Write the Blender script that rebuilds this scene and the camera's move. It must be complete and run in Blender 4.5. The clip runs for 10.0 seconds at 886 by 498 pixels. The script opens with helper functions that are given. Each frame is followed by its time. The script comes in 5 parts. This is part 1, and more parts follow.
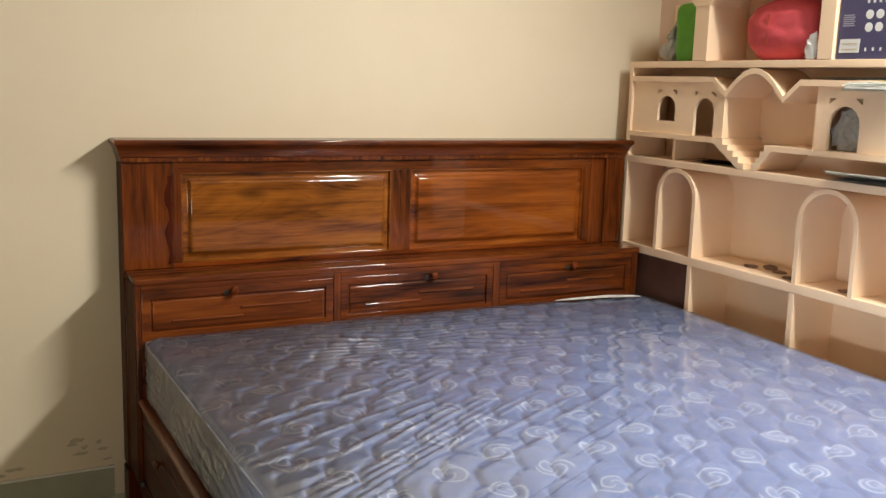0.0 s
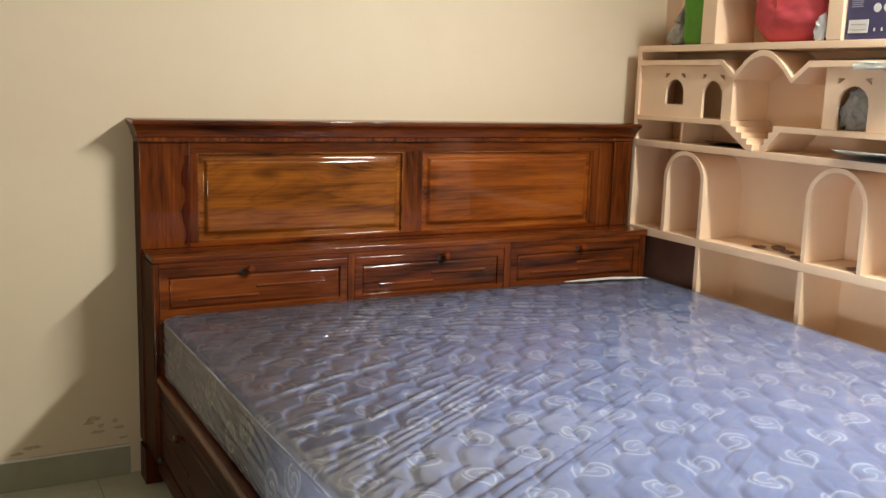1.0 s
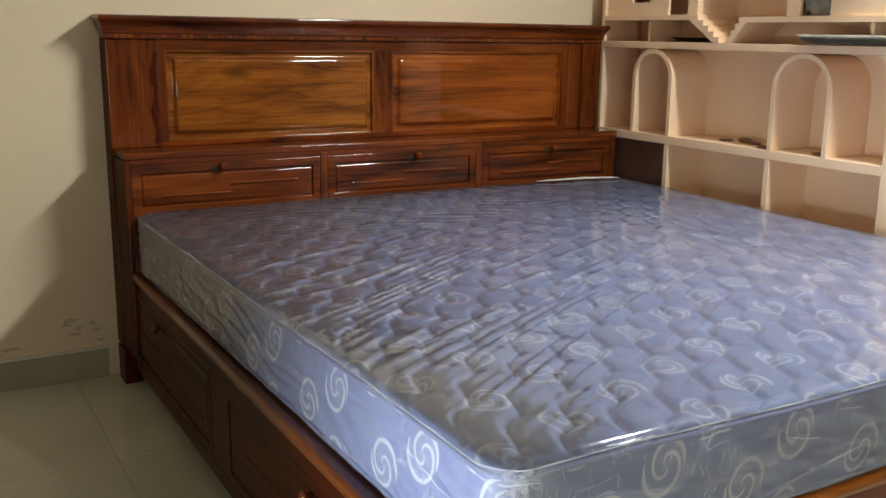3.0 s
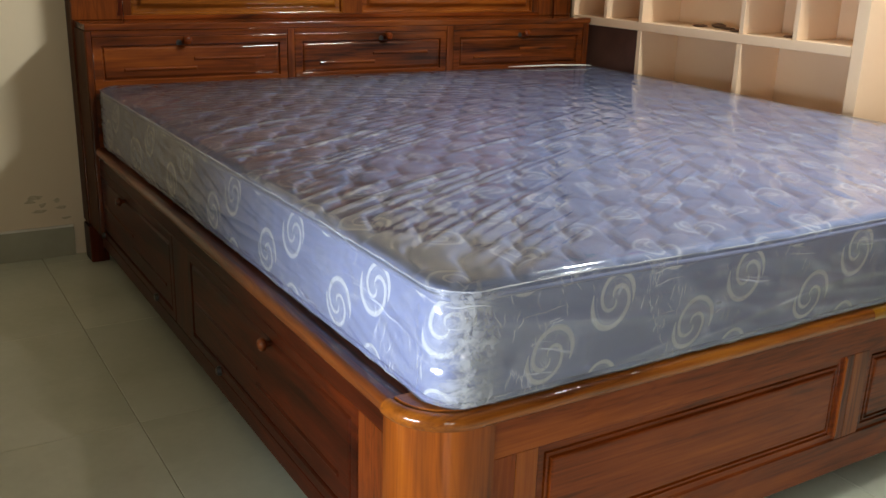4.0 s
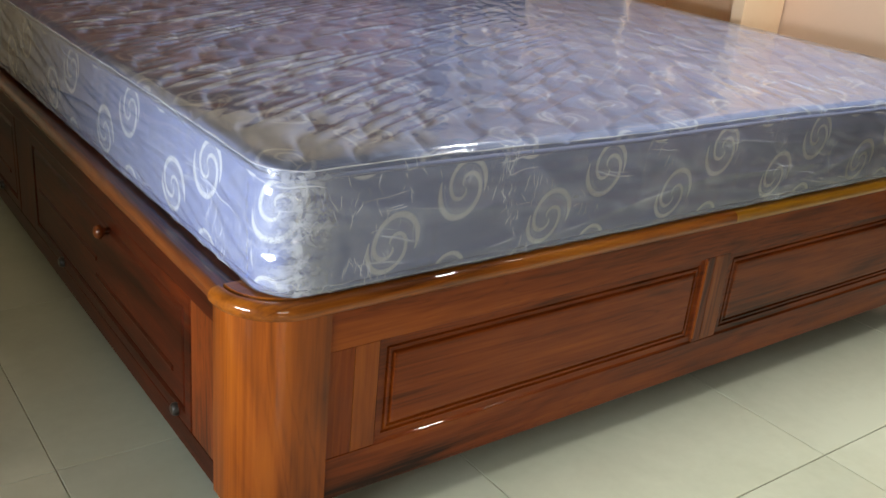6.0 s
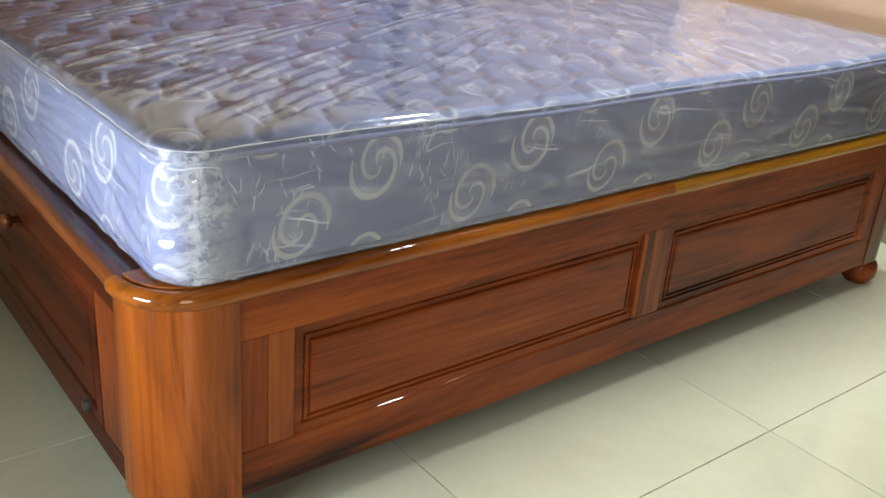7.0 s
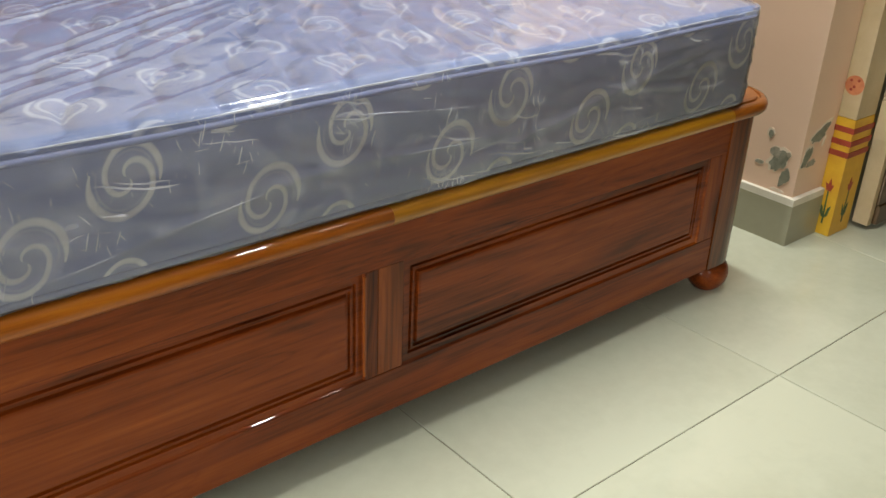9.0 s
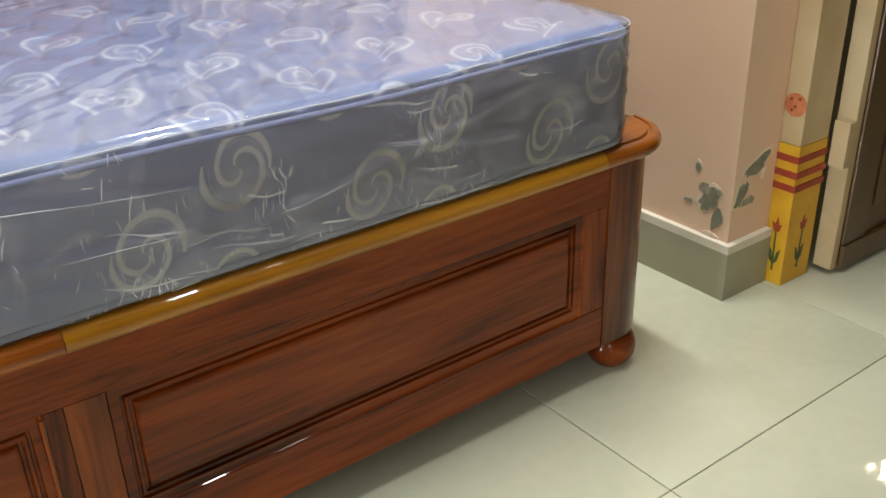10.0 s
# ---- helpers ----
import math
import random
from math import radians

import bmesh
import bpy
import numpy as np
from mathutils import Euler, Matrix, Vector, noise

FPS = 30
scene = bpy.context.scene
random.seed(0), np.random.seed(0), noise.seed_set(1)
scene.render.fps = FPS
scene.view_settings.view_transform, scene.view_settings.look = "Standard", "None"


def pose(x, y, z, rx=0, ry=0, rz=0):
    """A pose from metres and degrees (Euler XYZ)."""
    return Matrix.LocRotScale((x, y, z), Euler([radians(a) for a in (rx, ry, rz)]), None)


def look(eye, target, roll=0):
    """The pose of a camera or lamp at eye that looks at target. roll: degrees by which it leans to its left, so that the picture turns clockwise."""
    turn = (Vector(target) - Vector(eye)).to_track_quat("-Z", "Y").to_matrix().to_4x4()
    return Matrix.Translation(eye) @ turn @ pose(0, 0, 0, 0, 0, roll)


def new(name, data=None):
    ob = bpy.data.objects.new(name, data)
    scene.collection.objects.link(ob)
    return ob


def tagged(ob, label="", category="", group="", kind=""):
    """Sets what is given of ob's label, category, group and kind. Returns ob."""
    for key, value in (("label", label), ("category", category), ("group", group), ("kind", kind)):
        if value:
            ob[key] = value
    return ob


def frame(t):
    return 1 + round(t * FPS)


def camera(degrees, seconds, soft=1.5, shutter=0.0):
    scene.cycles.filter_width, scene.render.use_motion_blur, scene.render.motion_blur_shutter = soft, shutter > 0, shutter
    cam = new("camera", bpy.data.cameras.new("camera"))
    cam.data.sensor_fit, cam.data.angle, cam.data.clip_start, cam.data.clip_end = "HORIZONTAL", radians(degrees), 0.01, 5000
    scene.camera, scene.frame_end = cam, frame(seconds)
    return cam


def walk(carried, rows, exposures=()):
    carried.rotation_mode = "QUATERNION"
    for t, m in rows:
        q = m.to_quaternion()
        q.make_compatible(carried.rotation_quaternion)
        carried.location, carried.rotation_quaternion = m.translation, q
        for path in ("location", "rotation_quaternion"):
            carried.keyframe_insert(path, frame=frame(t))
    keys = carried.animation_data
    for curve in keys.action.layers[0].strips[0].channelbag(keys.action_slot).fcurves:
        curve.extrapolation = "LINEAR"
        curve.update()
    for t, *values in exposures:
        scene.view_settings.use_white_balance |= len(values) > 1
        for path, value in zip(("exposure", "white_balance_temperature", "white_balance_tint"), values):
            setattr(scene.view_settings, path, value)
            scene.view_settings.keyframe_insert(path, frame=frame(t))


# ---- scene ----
cam = camera(50.4, 10.0)
PATH = [
    (0, (-0.47, -0.873, 1.379), (0.45, 0.87, 1.035), 1.8),
    (0.5, (-0.499, -0.869, 1.355), (0.428, 0.87, 1.014), 2.0),
    (1, (-0.548, -0.881, 1.32), (0.385, 0.855, 0.974), 1.8),
    (1.5, (-0.566, -0.885, 1.265), (0.376, 0.842, 0.904), 1.7),
    (2, (-0.577, -0.898, 1.218), (0.375, 0.818, 0.832), 1.4),
    (2.2, (-0.578, -0.906, 1.198), (0.377, 0.807, 0.804), 1.3),
    (3.3, (-0.583, -0.944, 1.107), (0.407, 0.726, 0.626), 0.9),
    (3.5, (-0.578, -0.954, 1.077), (0.419, 0.703, 0.566), 1.1),
    (4, (-0.56, -0.977, 1.015), (0.437, 0.647, 0.408), 1.8),
    (4.5, (-0.546, -0.995, 0.975), (0.441, 0.583, 0.245), 3.1),
    (5, (-0.517, -0.994, 0.956), (0.491, 0.548, 0.179), 4.1),
    (5.5, (-0.474, -0.97, 0.952), (0.614, 0.521, 0.181), 5.1),
    (6.8, (-0.371, -0.979, 0.949), (0.792, 0.447, 0.164), 5.2),
    (7, (-0.338, -0.977, 0.937), (0.822, 0.44, 0.133), 4.7),
    (7.5, (-0.227, -0.979, 0.934), (0.908, 0.429, 0.082), 4.4),
    (8, (-0.104, -0.981, 0.926), (1.025, 0.428, 0.064), 3.4),
    (8.5, (0.046, -0.931, 0.91), (1.21, 0.437, 0.03), 3.5),
    (9, (0.272, -0.92, 0.919), (1.444, 0.435, 0.03), 2.6),
    (9.5, (0.562, -0.937, 0.928), (1.733, 0.44, 0.072), 1.1),
    (10, (0.8, -0.893, 0.896), (1.856, 0.552, 0.003), -1.6),
]
walk(cam, [(t, look(eye, target, roll)) for t, eye, target, roll in PATH],
     [(0, 0.16, 6450, 10), (2.0, 0.10, 6450, 10), (3.5, -0.27, 6350, 8), (4.5, -0.08, 6350, 8), (5.0, -0.22, 6450, 9), (5.5, -0.27, 6450, 9), (7.0, 0.12, 6400, 9),
      (7.5, 0.14, 6450, 9), (8.0, 0.10, 6500, 8), (8.5, 0.18, 6500, 8), (9.5, -0.06, 6600, 10), (10.0, 0.10, 6600, 10)])
# ---- light ----
world = bpy.data.worlds.new("daylight")
scene.world = world
world.use_nodes = True
_wn = world.node_tree
_sky = _wn.nodes.new("ShaderNodeTexSky")
_sky.sky_type, _sky.sun_disc = "NISHITA", False
_sky.sun_elevation, _sky.sun_rotation = radians(40), radians(120)
_wn.links.new(_sky.outputs[0], _wn.nodes["Background"].inputs[0])
_wn.nodes["Background"].inputs[1].default_value = 0.05


def window_lamp(name, centre, target, w, h, watts, colour, spread=180):
    lamp = bpy.data.lights.new(name, "AREA")
    lamp.shape, lamp.size, lamp.size_y, lamp.energy, lamp.color = "RECTANGLE", w, h, watts, colour
    lamp.spread = radians(spread)
    ob = new(name, lamp)
    ob.matrix_world = look(centre, target)
    return ob


# the cold white tube on the east wall, shining into the room and back on its wall, daylight in the south window, and an
# added narrow beam from the west on the bed's foot corner
window_lamp("tube_light_glow", (1.715, 0.20, 2.38), (0.10, 0.30, 1.05), 1.15, 0.10, 71, (0.98, 1.0, 0.96))
window_lamp("tube_light_back_glow", (1.740, 0.20, 2.34), (2.10, 0.42, 1.20), 1.15, 0.10, 10, (0.98, 1.0, 0.96))
window_lamp("south_window_light", (-0.75, -2.68, 1.05), (1.95, 0.2, 0.60), 0.90, 1.10, 19, (1.0, 0.93, 0.80))
window_lamp("west_corner_beam", (-1.58, -0.30, 0.62), (0.05, 0.04, 0.44), 0.75, 0.45, 4.4, (0.86, 0.93, 1.0), 46)






# ---- materials ----
def node_material(name):
    m = bpy.data.materials.new(name)
    m.use_nodes = True
    nt = m.node_tree
    return m, nt, nt.nodes, nt.links, nt.nodes["Principled BSDF"]


def ramp(nt, stops):
    r = nt.nodes.new("ShaderNodeValToRGB")
    r.color_ramp.elements[0].position, r.color_ramp.elements[0].color = stops[0][0], (*stops[0][1], 1)
    r.color_ramp.elements[1].position, r.color_ramp.elements[1].color = stops[-1][0], (*stops[-1][1], 1)
    for p, c in stops[1:-1]:
        e = r.color_ramp.elements.new(p)
        e.color = (*c, 1)
    return r


def coords(nt, scale=(1, 1, 1), random_shift=0.0):
    tc = nt.nodes.new("ShaderNodeTexCoord")
    mp = nt.nodes.new("ShaderNodeMapping")
    mp.inputs["Scale"].default_value = scale
    nt.links.new(tc.outputs["Object"], mp.inputs["Vector"])
    if random_shift:
        oi = nt.nodes.new("ShaderNodeObjectInfo")
        mu = nt.nodes.new("ShaderNodeVectorMath")
        mu.operation = "SCALE"
        mu.inputs[0].default_value = (random_shift, random_shift * 1.7, random_shift * 2.3)
        nt.links.new(oi.outputs["Random"], mu.inputs["Scale"])
        nt.links.new(mu.outputs[0], mp.inputs["Location"])
    return mp.outputs[0]


def noise_tex(nt, vec, scale, detail=4.0, rough=0.55, distortion=0.0):
    n = nt.nodes.new("ShaderNodeTexNoise")
    n.inputs["Scale"].default_value, n.inputs["Detail"].default_value = scale, detail
    n.inputs["Roughness"].default_value, n.inputs["Distortion"].default_value = rough, distortion
    nt.links.new(vec, n.inputs["Vector"])
    return n


def bump(nt, height, strength, distance, into):
    b = nt.nodes.new("ShaderNodeBump")
    b.inputs["Strength"].default_value, b.inputs["Distance"].default_value = strength, distance
    nt.links.new(height, b.inputs["Height"])
    for socket in into:
        nt.links.new(b.outputs[0], socket)
    return b


def mixed(nt, fac, a, b, mode="MIX"):
    m = nt.nodes.new("ShaderNodeMix")
    m.data_type, m.blend_type = "RGBA", mode
    for socket, v in ((m.inputs[0], fac), (m.inputs[6], a), (m.inputs[7], b)):
        if isinstance(v, (int, float)):
            socket.default_value = v
        elif isinstance(v, tuple):
            socket.default_value = (*v, 1)
        else:
            nt.links.new(v, socket)
    return m.outputs[2]


def math_node(nt, op, a, b=None):
    m = nt.nodes.new("ShaderNodeMath")
    m.operation = op
    for socket, v in zip(m.inputs, (a, b)):
        if v is None:
            continue
        if isinstance(v, (int, float)):
            socket.default_value = v
        else:
            nt.links.new(v, socket)
    return m.outputs[0]


def wood(name, axis, dark, mid, light, gloss=0.10, grain=0.45, blotch=0.5, coat=0.8):
    """Varnished teak, its grain along axis (0, 1, 2)."""
    m, nt, N, L, bsdf = node_material(name)
    s = [7.0, 7.0, 7.0]
    s[axis] = 0.85
    vec = coords(nt, s, 13.0)
    big = noise_tex(nt, vec, 1.1, 3.0, 0.5, 1.1)
    rings = math_node(nt, "FRACT", math_node(nt, "MULTIPLY", big.outputs[0], 7.5))
    tri = math_node(nt, "ABSOLUTE", math_node(nt, "SUBTRACT", rings, 0.5))
    s2 = [95.0, 95.0, 95.0]
    s2[axis] = 2.2
    fine = noise_tex(nt, coords(nt, s2, 7.0), 1.6, 5.0, 0.65, 0.3)
    value = math_node(nt, "ADD", math_node(nt, "MULTIPLY", tri, 0.25), math_node(nt, "ADD", math_node(nt, "MULTIPLY", math_node(nt, "SUBTRACT", fine.outputs[0], 0.5), grain), 0.39))
    s3 = [11.0, 11.0, 11.0]
    s3[axis] = 1.6
    patch = noise_tex(nt, coords(nt, s3, 5.0), 1.0, 4.0, 0.55, 0.8)
    # thin dark growth lines
    edge = math_node(nt, "POWER", math_node(nt, "MULTIPLY", tri, 2.0), 7.0)
    value = math_node(nt, "SUBTRACT", value, math_node(nt, "MULTIPLY", edge, 0.11))
    value = math_node(nt, "ADD", value, math_node(nt, "MULTIPLY", math_node(nt, "SUBTRACT", patch.outputs[0], 0.5), blotch))
    r = ramp(nt, [(0.22, dark), (0.48, mid), (0.78, light)])
    L.new(value, r.inputs[0])
    # knots
    sk = [5.0, 5.0, 5.0]
    sk[axis] = 2.2
    vo = N.new("ShaderNodeTexVoronoi")
    vo.inputs["Scale"].default_value = 0.9
    L.new(coords(nt, sk, 3.0), vo.inputs["Vector"])
    kn = ramp(nt, [(0.03, (1, 1, 1)), (0.13, (0, 0, 0))])
    L.new(vo.outputs["Distance"], kn.inputs[0])
    kfac = math_node(nt, "MULTIPLY", kn.outputs[0], 0.75)
    col = mixed(nt, kfac, r.outputs[0], tuple(c * 0.5 for c in dark))
    L.new(col, bsdf.inputs["Base Color"])
    bsdf.inputs["Roughness"].default_value = 0.42
    bsdf.inputs["Specular IOR Level"].default_value = 0.06
    bsdf.inputs["Coat Weight"].default_value = coat
    bsdf.inputs["Coat Roughness"].default_value = gloss * 0.42
    wav = noise_tex(nt, coords(nt, (1, 1, 1), 2.0), 14.0, 3.0, 0.5)
    bump(nt, fine.outputs[0], 0.18, 0.0012, [bsdf.inputs["Normal"]])
    bump(nt, wav.outputs[0], 0.05, 0.002, [bsdf.inputs["Coat Normal"]])
    return m


TEAK = [wood("teak_" + a, i, (0.020, 0.0040, 0.0011), (0.180, 0.0330, 0.0038), (0.31, 0.074, 0.008), 0.07, 0.38, 0.90, 0.45) for i, a in enumerate("xyz")]
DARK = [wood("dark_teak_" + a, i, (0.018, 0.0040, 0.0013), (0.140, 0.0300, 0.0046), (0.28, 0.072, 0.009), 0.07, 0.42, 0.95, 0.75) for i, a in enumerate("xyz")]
# near-black teak: dark heartwood, and the bed side with its shade in the colour
DEEP = [wood("deep_and_shaded_teak_" + a, i, (0.010, 0.0020, 0.0008), (0.056, 0.0085, 0.0020), (0.13, 0.021, 0.0035), 0.10, 0.42, 0.80, 0.18) for i, a in enumerate("xyz")]
RAW = wood("unvarnished_teak", 2, (0.018, 0.005, 0.002), (0.075, 0.024, 0.008), (0.12, 0.042, 0.014), 0.10, 0.5, 0.6, 0.0)
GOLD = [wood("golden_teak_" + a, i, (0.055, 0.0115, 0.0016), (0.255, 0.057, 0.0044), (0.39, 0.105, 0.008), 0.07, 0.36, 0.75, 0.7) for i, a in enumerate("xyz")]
STILE = wood("stile_teak", 2, (0.055, 0.012, 0.002), (0.225, 0.050, 0.006), (0.36, 0.100, 0.010), 0.07, 0.4, 0.6, 0.55)
CAPWOOD = wood("cap_teak", 0, (0.075, 0.017, 0.0022), (0.29, 0.080, 0.0065), (0.43, 0.150, 0.011), 0.06, 0.38, 0.85, 0.9)
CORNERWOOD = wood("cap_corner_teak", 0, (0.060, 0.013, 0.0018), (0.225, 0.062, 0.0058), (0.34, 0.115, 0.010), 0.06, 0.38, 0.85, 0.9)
YELLOW = wood("yellow_sapwood", 0, (0.16, 0.062, 0.004), (0.34, 0.145, 0.008), (0.46, 0.23, 0.013), 0.07, 0.4, 0.7, 1.0)
PANEL = wood("panel_teak", 0, (0.040, 0.0085, 0.0018), (0.255, 0.074, 0.0072), (0.45, 0.170, 0.016), 0.08, 0.40, 0.85, 0.9)
RED_PANEL = wood("red_panel_teak", 0, (0.040, 0.0075, 0.0018), (0.260, 0.062, 0.0068), (0.42, 0.132, 0.014), 0.08, 0.30, 0.75, 0.9)


def paint(name, colour, stain, rough=0.55, coat=0.0, scale=3.0, grit=0.25):
    m, nt, N, L, bsdf = node_material(name)
    n1 = noise_tex(nt, coords(nt), scale, 5.0, 0.6, 0.3)
    n2 = noise_tex(nt, coords(nt), 95.0, 3.0, 0.6)
    r = ramp(nt, [(0.34, stain), (0.62, colour)])
    L.new(n1.outputs[0], r.inputs[0])
    L.new(r.outputs[0], bsdf.inputs["Base Color"])
    bsdf.inputs["Roughness"].default_value = rough
    bsdf.inputs["Coat Weight"].default_value = coat
    bsdf.inputs["Coat Roughness"].default_value = 0.25
    h = math_node(nt, "ADD", n2.outputs[0], math_node(nt, "MULTIPLY", n1.outputs[0], 2.0))
    bump(nt, h, grit, 0.003, [bsdf.inputs["Normal"]])
    return m


WALL = paint("cream_distemper", (0.740, 0.612, 0.430), (0.710, 0.577, 0.395), 0.6, 0.0, 1.6, 0.12)
SHELF = paint("peach_enamel", (0.95, 0.700, 0.465), (0.92, 0.655, 0.425), 0.45, 0.10, 3.0, 0.15)
PEACH_WALL = paint("peach_distemper", (0.80, 0.580, 0.43), (0.77, 0.545, 0.395), 0.6, 0.0, 1.6, 0.12)
# for the unseen south and west walls, darkened to lower the bounced light
DIM_WALL = paint("unseen_dark_wall", (0.15, 0.105, 0.065), (0.12, 0.083, 0.05), 0.6, 0.0, 1.6)
# the ceiling is out of view; its cream is lowered to weaken the bounce
CEILING = paint("darkened_cream_distemper", (0.56, 0.50, 0.39), (0.50, 0.44, 0.34), 0.7)
SKIRT = paint("grey_green_tile", (0.36, 0.345, 0.245), (0.31, 0.295, 0.205), 0.28, 0.3, 5.0, 0.05)
SKIRT_TOP = paint("skirting_mortar", (0.76, 0.72, 0.62), (0.66, 0.62, 0.52), 0.7, 0.0, 9.0)
CREAM = paint("cream_oil_paint", (0.60, 0.47, 0.285), (0.49, 0.365, 0.20), 0.42, 0.3, 6.0, 0.15)
DOOR = paint("brown_oil_paint", (0.120, 0.068, 0.026), (0.075, 0.041, 0.015), 0.42, 0.4, 5.0, 0.12)
TURMERIC = paint("turmeric_yellow_paint", (0.70, 0.40, 0.018), (0.60, 0.31, 0.012), 0.45, 0.2, 14.0, 0.12)
VERMILION = paint("vermilion_paint", (0.36, 0.045, 0.015), (0.27, 0.03, 0.01), 0.5, 0.1, 20.0)
LEAFGREEN = paint("green_paint", (0.06, 0.11, 0.03), (0.04, 0.07, 0.02), 0.5, 0.1, 20.0)
PLASTER = paint("bare_plaster", (0.27, 0.27, 0.205), (0.17, 0.172, 0.125), 0.9, 0.0, 40.0, 0.6)
IRON = paint("dark_iron", (0.03, 0.025, 0.02), (0.02, 0.016, 0.012), 0.4)
GROUT = paint("grout", (0.38, 0.35, 0.26), (0.20, 0.175, 0.12), 0.9, 0.0, 25.0)
PAPER = paint("newsprint", (0.78, 0.76, 0.70), (0.62, 0.60, 0.54), 0.8, 0.0, 30.0)
GREENBAG = paint("green_bag_cloth", (0.11, 0.36, 0.015), (0.08, 0.28, 0.01), 0.6, 0.0, 12.0)
REDBAG = paint("red_bag_cloth", (0.66, 0.085, 0.10), (0.56, 0.06, 0.07), 0.75, 0.0, 10.0, 0.5)
POLY = paint("grey_polythene", (0.42, 0.40, 0.36), (0.25, 0.24, 0.21), 0.25, 0.5, 22.0)
NAVY = paint("navy_carton", (0.055, 0.05, 0.12), (0.045, 0.04, 0.10), 0.4, 0.2, 10.0, 0.05)
WHITE = paint("white_print", (0.72, 0.70, 0.66), (0.66, 0.64, 0.60), 0.6)
BLACK = paint("dark_debris", (0.09, 0.06, 0.04), (0.04, 0.03, 0.02), 0.8, 0.0, 30.0)
SCRAP = paint("brown_scrap", (0.30, 0.17, 0.10), (0.16, 0.09, 0.05), 0.8, 0.0, 30.0)


def tile_material():
    m, nt, N, L, bsdf = node_material("vitrified_tile")
    n1 = noise_tex(nt, coords(nt, (1, 1, 1), 9.0), 2.5, 6.0, 0.6, 0.4)
    n2 = noise_tex(nt, coords(nt, (1, 1, 1), 4.0), 42.0, 4.0, 0.6)
    v = math_node(nt, "ADD", math_node(nt, "MULTIPLY", n1.outputs[0], 0.8), math_node(nt, "MULTIPLY", n2.outputs[0], 0.2))
    r = ramp(nt, [(0.32, (0.500, 0.512, 0.388)), (0.62, (0.60, 0.614, 0.482))])
    L.new(v, r.inputs[0])
    oi = N.new("ShaderNodeObjectInfo")
    tint = ramp(nt, [(0.0, (0.96, 0.96, 0.96)), (1.0, (1.03, 1.03, 1.02))])
    L.new(oi.outputs["Random"], tint.inputs[0])
    L.new(mixed(nt, 1.0, r.outputs[0], tint.outputs[0], "MULTIPLY"), bsdf.inputs["Base Color"])
    rr = ramp(nt, [(0.3, (0.008, 0.008, 0.008)), (0.7, (0.03, 0.03, 0.03))])
    L.new(n1.outputs[0], rr.inputs[0])
    L.new(rr.outputs[0], bsdf.inputs["Roughness"])
    bump(nt, n1.outputs[0], 0.05, 0.004, [bsdf.inputs["Normal"]])
    return m


TILE = tile_material()


